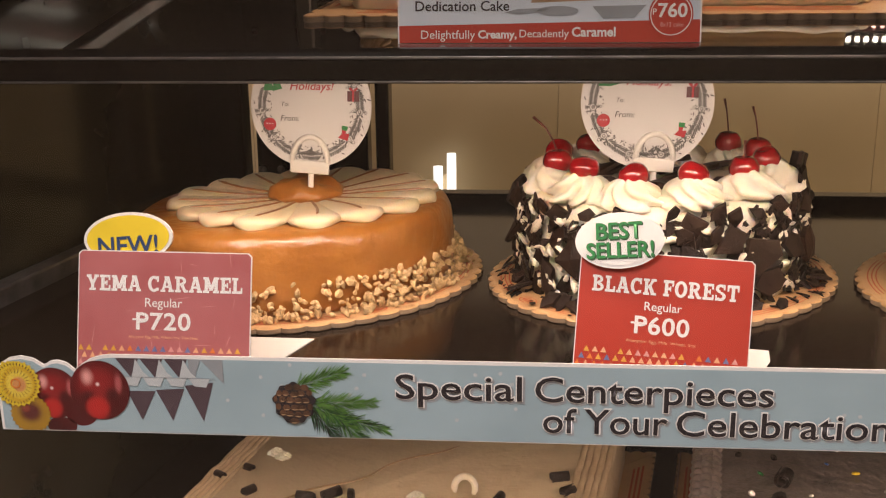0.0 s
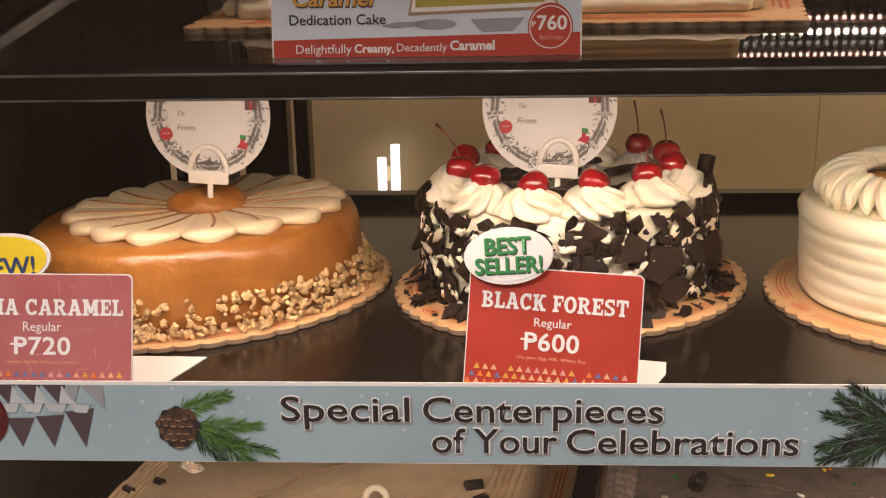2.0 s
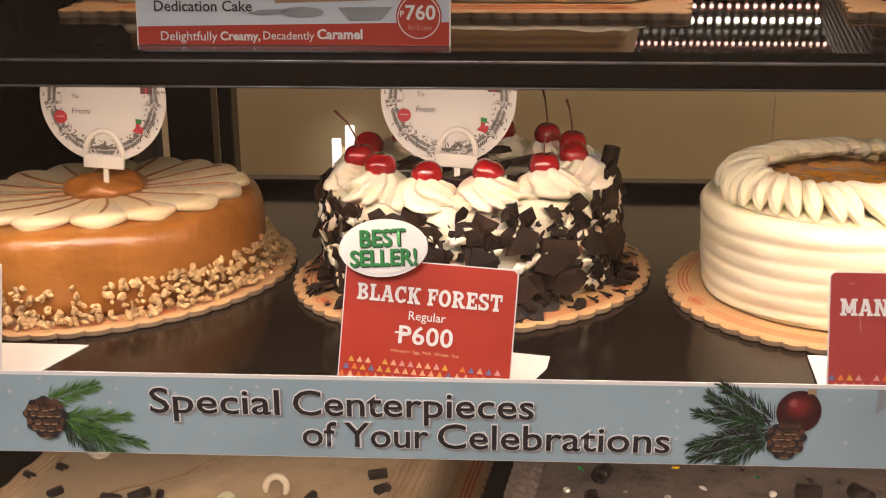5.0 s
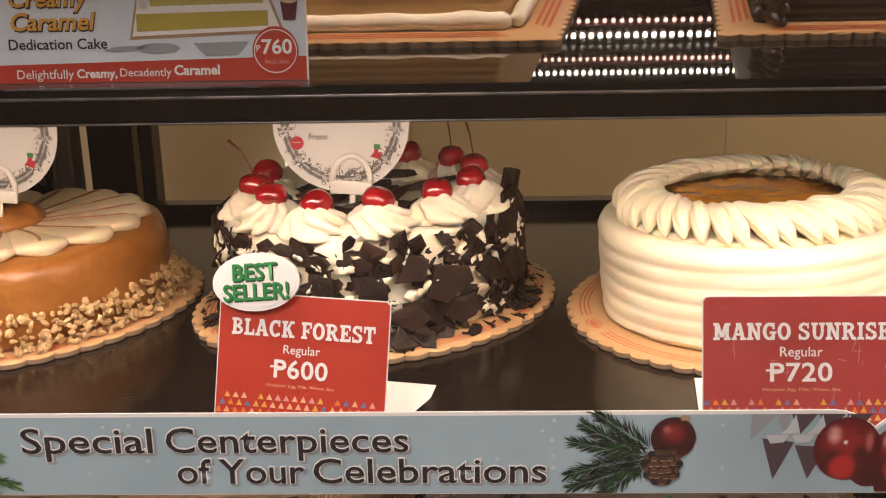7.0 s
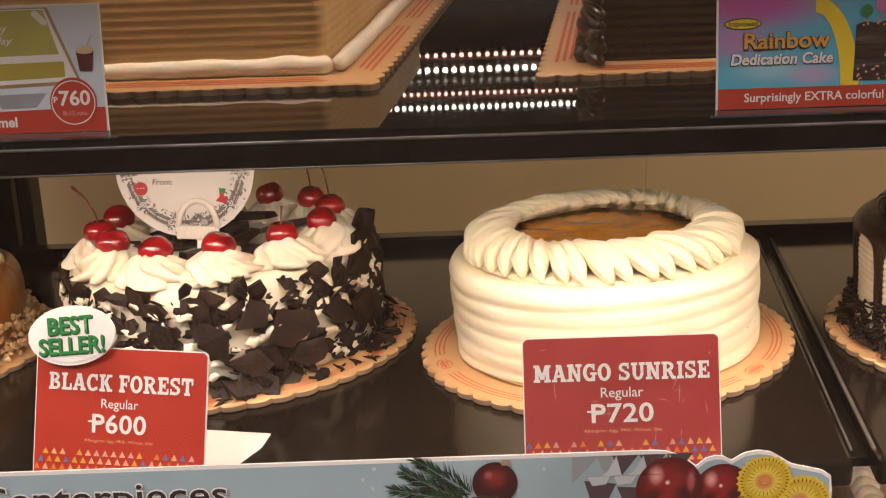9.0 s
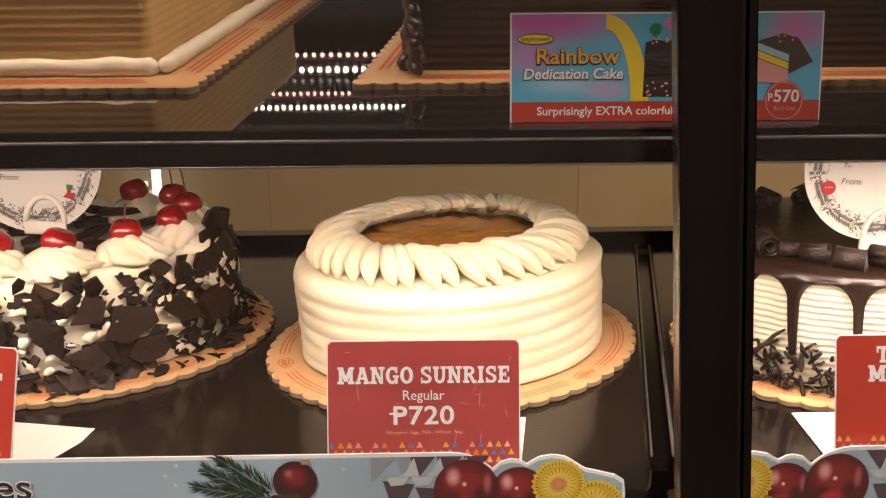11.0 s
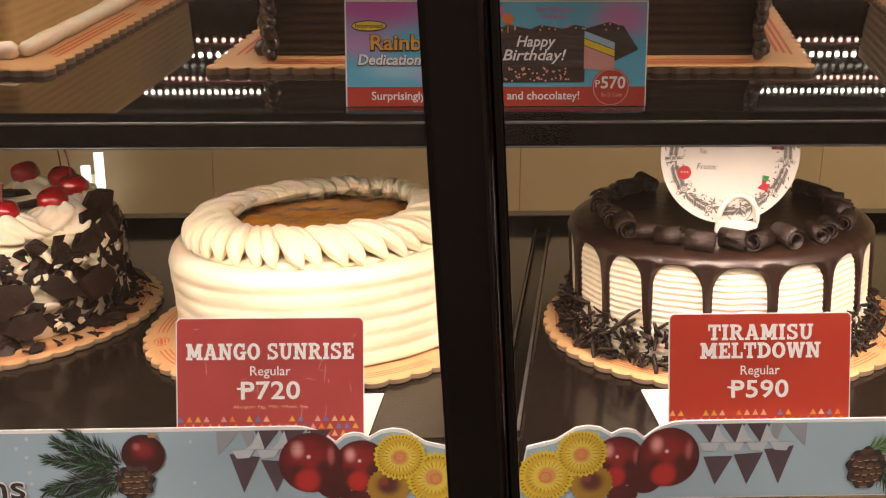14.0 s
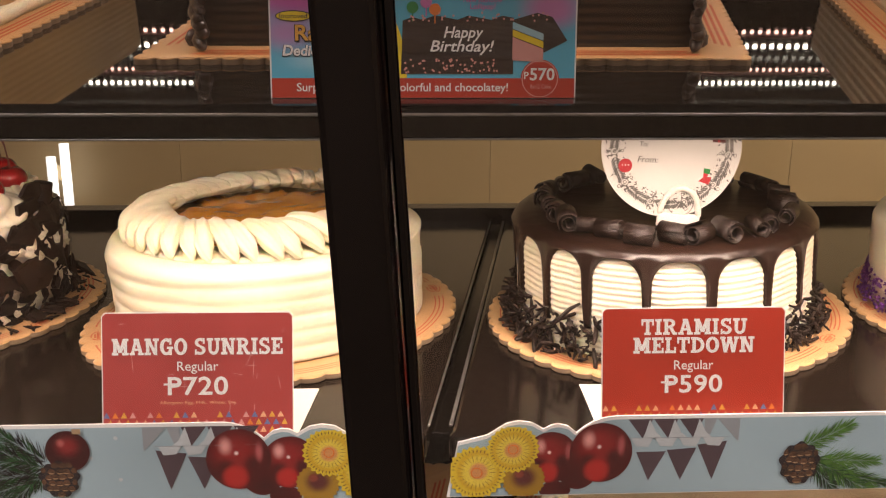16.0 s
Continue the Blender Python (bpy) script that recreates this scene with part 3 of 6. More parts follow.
part("cake_body", lathe([(0.085, 0.0), (0.099, 0.001), (0.100, 0.01), (0.100, 0.058), (0.098, 0.066), (0.092, 0.070), (0.06, 0.0705), (0.001, 0.0705)], 96,
                        lambda a, r, z: (r + 0.002 * noise.noise(Vector((math.cos(a) * 8, math.sin(a) * 8, z * 90))) * (r > 0.05), z)), M_CREAM, bf)


def shard(seed):
    r_ = random.Random(seed)
    n = r_.choice((4, 5, 5, 6))
    L, W, T = r_.uniform(0.008, 0.017), r_.uniform(0.006, 0.011), r_.uniform(0.0016, 0.003)
    ang = sorted(r_.uniform(0, 2 * math.pi) for _ in range(n))
    ang = [2 * math.pi * (i + r_.uniform(-0.3, 0.3)) / n for i in range(n)]
    bm = bmesh.new()
    cur = r_.uniform(-0.12, 0.12) / 0.01
    lo = [(L * math.cos(a) * r_.uniform(0.75, 1.1), W * math.sin(a) * r_.uniform(0.75, 1.1)) for a in ang]
    A = [bm.verts.new((x, y, cur * x * x)) for x, y in lo]
    B = [bm.verts.new((x * 0.96, y * 0.96, cur * x * x + T)) for x, y in lo]
    C = bm.verts.new((r_.uniform(-0.002, 0.002), r_.uniform(-0.002, 0.002), T + r_.uniform(0.0002, 0.0011)))
    for i in range(n):
        j = (i + 1) % n
        bm.faces.new((A[i], A[j], B[j], B[i]))
        bm.faces.new((B[i], B[j], C))
    bm.faces.new(list(reversed(A)))
    return bm


SH = [to_mesh("chocolate_shard", shard(700 + i), M_CHOC, False) for i in range(14)]
rg = random.Random(11)


def put_shard(a, r, z, lean, spin, s, yawj=0.0, i=0):
    q = Matrix.Rotation(radians(a), 4, "Z") @ Matrix.Translation((r, 0, z)) @ Matrix.Rotation(radians(90 - lean), 4, "Y") @ Matrix.Rotation(radians(yawj), 4, "X") @ Matrix.Rotation(radians(spin), 4, "Z")
    part("chocolate_shard", SH[i % 14], None, bf, m=q @ Matrix.Diagonal((s, s, s, 1)))


k = 0
for ring, (z0, cnt) in enumerate(((0.005, 40), (0.015, 38), (0.026, 38), (0.037, 38), (0.048, 38), (0.058, 38), (0.0655, 44))):
    for i in range(cnt):
        if rg.random() < (0.05 if ring < 2 else 0.26):
            continue
        a = 360 * (i + rg.uniform(-0.35, 0.35)) / cnt + ring * 4
        if 48 < a % 360 < 132:
            continue
        put_shard(a, 0.1012 + rg.uniform(-0.001, 0.004), z0 + rg.uniform(-0.004, 0.004), rg.uniform(-24, 30), rg.uniform(0, 360), rg.choice((0.40, 0.55, 0.7, 0.85, 1.05, 1.25)) * (0.75 if ring == 6 else 1), rg.uniform(-34, 34), k)
        k += 1
for i in range(62):
    a = rg.uniform(-210, 40)
    put_shard(a, rg.uniform(0.102, 0.118), rg.uniform(0.002, 0.006), rg.uniform(40, 88), rg.uniform(0, 360), rg.uniform(0.45, 0.95), rg.uniform(-20, 20), k)
    k += 1
for i in range(56):
    put_shard(rg.uniform(-185, 8), 0.1025 + rg.uniform(0, 0.002), rg.uniform(0.040, 0.068), rg.uniform(-12, 18), rg.uniform(0, 360), rg.uniform(0.45, 1.05), rg.uniform(-25, 25), k)
    k += 1
for a, z, s, ln in ((-8, 0.074, 1.15, -4), (2, 0.064, 1.2, 10), (-16, 0.060, 1.0, 15), (-28, 0.062, 1.1, -12), (12, 0.068, 0.9, 0), (-2, 0.086, 1.25, -8)):
    put_shard(a, 0.099 if z > 0.07 else 0.104, z, ln, 90, s, 6, k)
    k += 1
for a, z, s, sp, i in ((-76, 0.035, 1.5, 30, 3), (-50, 0.036, 1.6, 70, 6), (-93, 0.040, 1.5, 60, 9), (-64, 0.050, 1.3, 20, 2), (-100, 0.022, 1.6, 110, 5), (-66, 0.018, 1.2, 80, 8), (-30, 0.036, 1.5, 60, 1), (-120, 0.034, 1.5, 10, 7), (-14, 0.030, 1.6, 100, 4), (-45, 0.016, 1.5, 95, 11)):
    put_shard(a, 0.1058, z, 6, sp, s, 3, i)
bm = bmesh.new()
for i in range(230):
    a, z = rg.uniform(0, 6.283), rg.uniform(0.004, 0.062)
    k0 = len(bm.verts)
    bmesh.ops.create_icosphere(bm, subdivisions=2, radius=rg.uniform(0.0018, 0.0042))
    bm.verts.ensure_lookup_table()
    vs = bm.verts[k0:]
    for v in vs:
        v.co *= 1 + 0.9 * noise.noise(v.co * 520 + Vector((i, 0, 0)))
    bmesh.ops.transform(bm, matrix=pose(0.1050 * math.cos(a), 0.1050 * math.sin(a), z, 0, rg.uniform(-30, 30), math.degrees(a)) @ Matrix.Rotation(rg.uniform(-1.2, 1.2), 4, "X") @ Matrix.Diagonal((0.6, rg.uniform(0.9, 2.6), rg.uniform(0.4, 1.1), 1)), verts=vs)
tagged(part("cream_smears", bm, M_CREAM, bf), "smeared white cream", kind="stuff")
bm = bmesh.new()
for i in range(520):
    a = rg.uniform(-3.9, 1.0)
    onb = rg.random() < 0.35
    r, z = (rg.uniform(0.104, 0.124), 0.0012) if onb else (rg.uniform(0.1035, 0.1085), rg.uniform(0.003, 0.066))
    k0 = len(bm.verts)
    bm.from_mesh(SH[i % 14])
    bm.verts.ensure_lookup_table()
    sc = rg.uniform(0.12, 0.34)
    m = Matrix.Rotation(a, 4, "Z") @ Matrix.Translation((r, 0, z)) @ Matrix.Rotation(radians(rg.uniform(0, 30) if onb else rg.uniform(50, 130)), 4, "Y") @ Matrix.Rotation(rg.uniform(0, 6.28), 4, "Z") @ Matrix.Diagonal((sc * rg.uniform(0.8, 2.0), sc * 0.7, sc, 1))
    bmesh.ops.transform(bm, matrix=m, verts=bm.verts[k0:])
tagged(part("fine_flakes", bm, M_CHOC, bf, smooth=False), "fine dark chocolate flakes", kind="stuff")
bm = bmesh.new()
for i in range(26):
    a, r = rg.uniform(0, 6.28), 0.07 * math.sqrt(rg.random())
    tmp = shard(900 + i)
    me = bpy.data.meshes.new("tmp")
    tmp.to_mesh(me)
    tmp.free()
    me.transform(pose(r * math.cos(a), r * math.sin(a), 0.0720 + rg.uniform(0, 0.003), rg.uniform(-15, 15), rg.uniform(-15, 15), rg.uniform(0, 360)) @ Matrix.Scale(1.5, 4))
    bm.from_mesh(me)
    bpy.data.meshes.remove(me)
tagged(part("chocolate_flakes", bm, M_CHOC, bf, smooth=False), "", kind="stuff")


def rosette(h, r, lobes=8, tw=1.7, seed=0):
    """A squeezed star of cream: soft folds that twist and run together towards the tip."""
    rows = []
    o = Vector((seed * 3.7, seed * 1.3, 0))
    prof = [(0.78, 0.0), (0.98, 0.06), (1.08, 0.16), (1.06, 0.27), (0.96, 0.37), (0.86, 0.45), (0.84, 0.52), (0.80, 0.60), (0.71, 0.69), (0.58, 0.78), (0.42, 0.87), (0.22, 0.95), (0.03, 1.0)]
    for pr, pz in prof:
        ring = []
        for i in range(96):
            a = 2 * math.pi * i / 96
            w = a + tw * pz + 0.25 * math.sin(2 * a + seed)
            fold = abs(math.sin(lobes * 0.5 * w)) ** 0.8
            amp = 0.56 * (1 - 0.45 * pz)
            n_ = noise.noise(Vector((math.cos(a) * 1.4, math.sin(a) * 1.4, pz * 2.2)) + o)
            rr = r * pr * (1 + amp * (fold - 0.62) + 0.10 * n_)
            ring.append((rr * math.cos(a) + 0.10 * r * pz * math.sin(seed), rr * math.sin(a), h * pz * (1 + 0.10 * n_)))
        rows.append(ring)
    return grid(rows)


def cherry(seed):
    bm = bmesh.new()
    bmesh.ops.create_uvsphere(bm, u_segments=20, v_segments=14, radius=0.0106)
    for v in bm.verts:
        d = math.hypot(v.co.x, v.co.y) / 0.0106
        if v.co.z > 0:
            v.co.z -= 0.0032 * math.exp(-(d / 0.35) ** 2)
        v.co *= 1 + 0.05 * noise.noise(v.co * 160 + Vector((seed, 0, 0)))
        v.co.z *= 0.93
    return bm


rg = random.Random(3)
ROS = [to_mesh("cream_rosette", rosette(0.0205, 0.0198, (8, 9, 7, 8)[i], (1.3, 1.7, 1.1, -1.4)[i], i + 1), M_CREAM) for i in range(4)]
for k in range(12):
    a = radians(-100 + 30 * k + rg.uniform(-2, 2))
    r = 0.0795
    x, y = r * math.cos(a), r * math.sin(a)
    s = rg.uniform(0.94, 1.08)
    ro = part("cream_rosette", ROS[k % 4], None, bf, m=pose(x, y, 0.0680, rg.uniform(-6, 6), rg.uniform(-6, 6), rg.uniform(0, 360)) @ Matrix.Scale(s, 4))
    ch = part("cherry", cherry(k), M_CHERRY, bf, "glossy red cherry", m=pose(x * 0.96, y * 0.96, 0.0885 + rg.uniform(-0.001, 0.001), rg.uniform(-30, 30), rg.uniform(-30, 30), rg.uniform(0, 360)))
    stems = {10: (-0.017, 0.006, 0.026), 5: (-0.003, 0.002, 0.029), 4: (-0.004, 0.002, 0.027), 2: (0.001, 0.003, 0.014)}
    if stems.get(k):
        dx, dy, dz = stems[k]
        ch.matrix_basis = pose(x * 0.96, y * 0.96, 0.0885, 0, 0, 0)
        part("stem", tube([(0, 0, 0.005), (dx * 0.15, dy * 0.2, 0.005 + dz * 0.35), (dx * 0.45, dy * 0.5, 0.005 + dz * 0.7), (dx, dy, 0.005 + dz)], [0.0007, 0.0006, 0.0006, 0.0011], 6), M_STEM, ch, "thin brown cherry stem")

bm = grid([[(0.0062 * (1 + 0.08 * math.sin(3 * t)) * math.cos(t), 0.0050 * math.sin(t), z) for t in [2 * math.pi * k / 18 for k in range(18)]] for z in (0.0, 0.006, 0.012, 0.018, 0.0215)])
part("chocolate_roll", bm, M_CHOC, bf, "upright dark chocolate roll", m=pose(0.0965, 0.012, 0.0680, 4, 12, 20), sharp=40)

# mango cake
ms = thing("mango_cake", (*MS, ZB), "round pale cream cake with a piped border and mango jelly top", "cake", "round cakes")
prof = [(0.09, 0.0), (0.1035, 0.0005)]
for i in range(41):
    z = 0.002 + 0.058 * i / 40
    prof.append((0.1050 + 0.0011 * abs(math.sin(z / 0.0108 * math.pi)) ** 0.6 + 0.02 * z, z))
prof += [(0.1056, 0.0622), (0.1040, 0.0645), (0.099, 0.0658), (0.07, 0.0664), (0.001, 0.0664)]
part("cake_body", lathe(prof, 128, lambda a, r, z: (r + 0.0013 * noise.noise(Vector((math.cos(a) * 3, math.sin(a) * 3, z * 70 + a * 0.3))) * (r > 0.05), z + (0.0020 * math.sin(a + 1) + 0.0008 * math.sin(3 * a)) * (z > 0.004) * (z < 0.061))), M_CREAMY, ms)


def shell(seed):
    """One stroke of the piped border: it starts at the outer foot, climbs over and ends in a tip above the jelly."""
    r_ = random.Random(seed)
    N = 26
    P = []
    up, hook = r_.uniform(0.95, 1.08), r_.uniform(-0.0015, 0.0025)
    for i in range(N + 1):
        t = i / N
        x = 0.0195 * math.cos(math.pi * 0.90 * t) - 0.001
        z = 0.0165 * up * math.sin(math.pi * (0.04 + 0.72 * t)) - 0.0034 + 0.0045 * max(0.0, t - 0.72) / 0.28
        P.append(Vector((x, 0.0130 * (1 - t) ** 2 + 0.004 * math.sin(math.pi * t) + hook * t * t, z)))
    rows = []
    for i in range(N + 1):
        t = i / N
        d = (P[min(N, i + 1)] - P[max(0, i - 1)]).normalized()
        q = d.to_track_quat("Z", "Y")
        rad = 0.0060 * min(1.0, (t + 0.02) / 0.30) ** 0.6 * (1.0 if t < 0.55 else max(0.05, 1 - ((t - 0.55) / 0.45) ** 3.0))
        ring = []
        for k in range(32):
            a = 2 * math.pi * k / 32
            rr = rad * (1 + 0.24 * (abs(math.sin(3.5 * a + 2.0 * t)) - 0.6))
            ring.append(P[i] + q @ Vector((rr * math.cos(a), rr * math.sin(a), 0)))
        rows.append(ring)
    return grid(rows)


SHELL = [to_mesh("cream_swirl", shell(i), M_CREAMY) for i in range(4)]
rg = random.Random(8)
NSW = 43
for k in range(NSW):
    a = 360 * k / NSW + rg.uniform(-1.2, 1.2)
    ar = radians(a)
    m = pose(0.0805 * math.cos(ar), 0.0805 * math.sin(ar), 0.0690 + rg.uniform(-0.0006, 0.0006), 0, rg.uniform(-5, 5), a + 24 + rg.uniform(-6, 6))
    part("cream_swirl", SHELL[k % 4], None, ms, m=m @ Matrix.Scale(rg.uniform(0.96, 1.06), 4))
part("cream_base_ring", lathe([(0.064, 0.0655), (0.093, 0.0655), (0.092, 0.068), (0.086, 0.0705), (0.076, 0.0710), (0.066, 0.0700)], 96), M_CREAMY, ms)
part("mango_jelly", lathe([(0.068, 0.066), (0.0710, 0.0742), (0.055, 0.0750), (0.04, 0.0749), (0.03, 0.0748), (0.02, 0.0748), (0.01, 0.0748), (0.001, 0.0748)], 96,
                          lambda a, r, z: (r, z + (0.0022 * noise.noise(Vector((r * 75 * math.cos(a), r * 75 * math.sin(a), 5))) if z > 0.07 else 0))), M_JELLY, ms, "glossy orange mango jelly")
rg = random.Random(9)
bm = bmesh.new()
for i in range(9):
    a, r = rg.uniform(0, 6.28), rg.uniform(0, 0.046)
    bmesh.ops.create_icosphere(bm, subdivisions=3, radius=rg.uniform(0.007, 0.012), matrix=pose(r * math.cos(a), r * math.sin(a), 0.0726, rg.uniform(-12, 12), rg.uniform(-12, 12), rg.uniform(0, 90)) @ Matrix.Diagonal((1, 0.7, 0.28, 1)))
tagged(part("mango_bits", bm, M_JELLY, ms), "glazed mango pieces", kind="stuff")

rg = random.Random(14)
bm = bmesh.new()
for i in range(46):
    a, z = rg.uniform(0, 6.283), rg.uniform(0.006, 0.060)
    bmesh.ops.create_icosphere(bm, subdivisions=1, radius=rg.uniform(0.0003, 0.0008), matrix=Matrix.Translation(((0.1060 + 0.02 * z) * math.cos(a), (0.1060 + 0.02 * z) * math.sin(a), z)))
tagged(part("crumbs", bm, M_NUT, ms, smooth=False), "tiny brown crumbs", kind="stuff")

# tiramisu cake
ti = thing("tiramisu_cake", (TI[0] - 0.0045, TI[1], ZB), "round cream cake under dripping chocolate with curls and shavings", "cake", "round cakes")
prof = [(0.09, 0.0), (0.1075, 0.001)]
for i in range(61):
    z = 0.002 + 0.067 * i / 60
    prof.append((0.1080 + 0.0006 * math.sin(z / 0.0042 * 2 * math.pi), z))
prof += [(0.1070, 0.0715), (0.103, 0.0735), (0.05, 0.074), (0.001, 0.074)]
part("cake_body", lathe(prof, 160, lambda a, r, z: (r + (0.0008 * noise.noise(Vector((math.cos(a) * 14, math.sin(a) * 14, z * 40))) if r > 0.1 else 0), z + 0.0009 * noise.noise(Vector((math.cos(a) * 9, math.sin(a) * 9, 2))) * (z > 0.004))), M_CREAM, ti)
rg = random.Random(21)
ND = 17
drips = [(2 * math.pi * (k + rg.uniform(-0.08, 0.08)) / ND - 1.75, rg.uniform(0.046, 0.060), rg.uniform(0.056, 0.078)) for k in range(ND)]


def drip_z(a):
    """How far the glaze hangs down at an angle: round arches between narrow drips."""
    gap = math.pi / ND
    best = 0.0
    for c, ln, w in drips:
        d = abs((a - c + math.pi) % (2 * math.pi) - math.pi)
        if d < w * 0.34:
            v = ln
        else:
            u = min(1.0, max(0.0, 1 - (d - w * 0.34) / (gap * 1.04 - w * 0.34)))
            v = 0.0015 + 0.022 * (1 - math.sqrt(max(0.0, 1 - u ** 2.6)))
            if u > 0.985:
                v = ln * 0.7
        best = max(best, v)
    return best


NA = 510
rows = []
for fr in (1.0, 0.97, 0.90, 0.75, 0.5, 0.25, 0.1, 0.03, 0.0):
    ring = []
    for i in range(NA):
        a = 2 * math.pi * i / NA
        dz = drip_z(a)
        rr = 0.1098 + 0.0016 * math.sin(math.pi * min(1, fr + 0.15)) + (0.0012 if fr > 0.8 and dz > 0.02 else 0) - (0.0035 if fr == 1.0 else 0)
        ring.append((rr * math.cos(a), rr * math.sin(a), 0.0725 - dz * fr))
    rows.append(ring)
for r, z in ((0.1092, 0.0748), (0.1065, 0.0770), (0.101, 0.0783), (0.09, 0.0790), (0.05, 0.0794), (0.001, 0.0794)):
    rows.append([(r * math.cos(2 * math.pi * i / NA), r * math.sin(2 * math.pi * i / NA), z) for i in range(NA)])
part("chocolate_glaze", grid(rows, cap0=False), M_GANACHE, ti, "glossy dark chocolate glaze with drips")


def curl(seed):
    r_ = random.Random(seed)
    L = r_.uniform(0.018, 0.024)
    bm = bmesh.new()
    rows = []
    turns = r_.uniform(1.6, 2.2)
    N = 26
    for i in range(N + 1):
        t = i / N
        a = turns * 2 * math.pi * t
        r = 0.0028 + 0.0052 * t
        rows.append((r * math.cos(a), r * math.sin(a)))
    th = 0.0007
    outer = [((r0, z0)) for r0, z0 in rows]
    vs = []
    for y, z in outer:
        l = math.hypot(y, z)
        ny, nz = y / l * th, z / l * th
        vs.append([bm.verts.new((-L / 2, y, z)), bm.verts.new((L / 2, y, z)), bm.verts.new((L / 2, y + ny, z + nz)), bm.verts.new((-L / 2, y + ny, z + nz))])
    for a, b in zip(vs, vs[1:]):
        for k in range(4):
            bm.faces.new((a[k], a[(k + 1) % 4], b[(k + 1) % 4], b[k]))
    bm.faces.new(vs[0])
    bm.faces.new(list(reversed(vs[-1])))
    bmesh.ops.recalc_face_normals(bm, faces=bm.faces[:])
    return bm


CU = [to_mesh("chocolate_curl", curl(60 + i), M_CURL) for i in range(5)]
rg = random.Random(31)
for k in range(27):
    a = 360 * k / 27 + rg.uniform(-3, 3)
    r = 0.0870 + rg.uniform(-0.004, 0.004)
    m = pose(r * math.cos(radians(a)), r * math.sin(radians(a)) - 0.006, 0.0848, 0, rg.uniform(-8, 8), a + 90 + rg.choice((0, 0, 90, 40, -30, 70))) @ Matrix.Rotation(rg.uniform(0, 6), 4, "X") @ Matrix.Scale(rg.uniform(0.74, 0.94), 4)
    part("chocolate_curl", CU[k % 5], None, ti, m=m)


def shaving(seed):
    r_ = random.Random(seed)
    L, w = r_.uniform(0.007, 0.017), r_.uniform(0.0009, 0.0019)
    return tube([(0, 0, -L / 2), (0.001 * r_.uniform(-1, 1), 0, 0), (0.002 * r_.uniform(-1, 1), 0.001, L / 2)], [w * 0.8, w, w * 0.6], 5)


SV = [to_mesh("chocolate_shaving", shaving(80 + i), M_CHOC) for i in range(8)]
for i in range(295):
    a = rg.uniform(-200, 30)
    lift = rg.random() ** 1.6
    r = 0.1110 + 0.010 * (1 - lift) * rg.random()
    z = 0.002 + 0.027 * lift
    m = pose(r * math.cos(radians(a)), r * math.sin(radians(a)), z, rg.uniform(20, 160), rg.uniform(-60, 60), rg.uniform(0, 360))
    part("chocolate_shaving", SV[i % 8], None, ti, m=m)
bm = bmesh.new()
for i in range(820):
    a = rg.uniform(0, 360)
    lift = rg.random() ** 1.8
    r = 0.1105 + 0.011 * (1 - lift) * rg.random()
    k0 = len(bm.verts)
    bm.from_mesh(SV[i % 8])
    bm.verts.ensure_lookup_table()
    s = rg.uniform(0.5, 1.0)
    bmesh.ops.transform(bm, matrix=pose(r * math.cos(radians(a)), r * math.sin(radians(a)), 0.002 + 0.020 * lift, rg.uniform(20, 160), rg.uniform(-60, 60), rg.uniform(0, 360)) @ Matrix.Scale(s, 4), verts=bm.verts[k0:])
tagged(part("fine_shavings", bm, M_CHOC, ti), "fine dark chocolate shavings", kind="stuff")
part("chocolate_shaving", tube([(0, 0, 0), (0.006, 0, 0.004), (0.013, 0.0, 0.010), (0.020, 0.0, 0.013)], [0.0016, 0.0015, 0.0014, 0.0009], 6), M_CHOC, ti, m=pose(-0.083, -0.094, 0.024, 0, 0, 12))

# ube cake, seen in part
ub = thing("ube_cake", (*UB, ZB), "round white cake with purple crumbs round its foot", "cake", "round cakes")
part("cake_body", lathe([(0.09, 0.0), (0.108, 0.001), (0.109, 0.03), (0.109, 0.06), (0.106, 0.066), (0.05, 0.067), (0.001, 0.067)], 96, lambda a, r, z: (r + 0.0012 * noise.noise(Vector((math.cos(a) * 4, math.sin(a) * 4, z * 80))) * (r > 0.06), z)), M_CREAM, ub)
bm = bmesh.new()
rg = random.Random(17)
for i in range(1700):
    a = rg.uniform(0, 6.283)
    lift = rg.random() ** 1.5
    r = 0.1095 + 0.007 * (1 - lift) * rg.random()
    bmesh.ops.create_icosphere(bm, subdivisions=1, radius=rg.uniform(0.0006, 0.0015), matrix=Matrix.Translation((r * math.cos(a), r * math.sin(a), 0.0015 + 0.022 * lift)))
tagged(part("purple_crumbs", bm, M_UBE, ub, smooth=False), "crumbled purple cake", kind="stuff")

# the round cakes and their boards stand a little askew, like the shelf joints
ASKEW = Matrix(((1, 0.16, -0.058, 0), (0, 1, 0, 0), (0, 0, 1, 0), (0, 0, 0, 1)))
for t in (*ROUND, ye, bf, ms, ti, ub):
    for ch in t.children:
        ch.matrix_parent_inverse = ASKEW
# ---------------------------------------------------------------- slab cakes


def sk(x, y, y0):
    return x + SKEW * (y - y0)


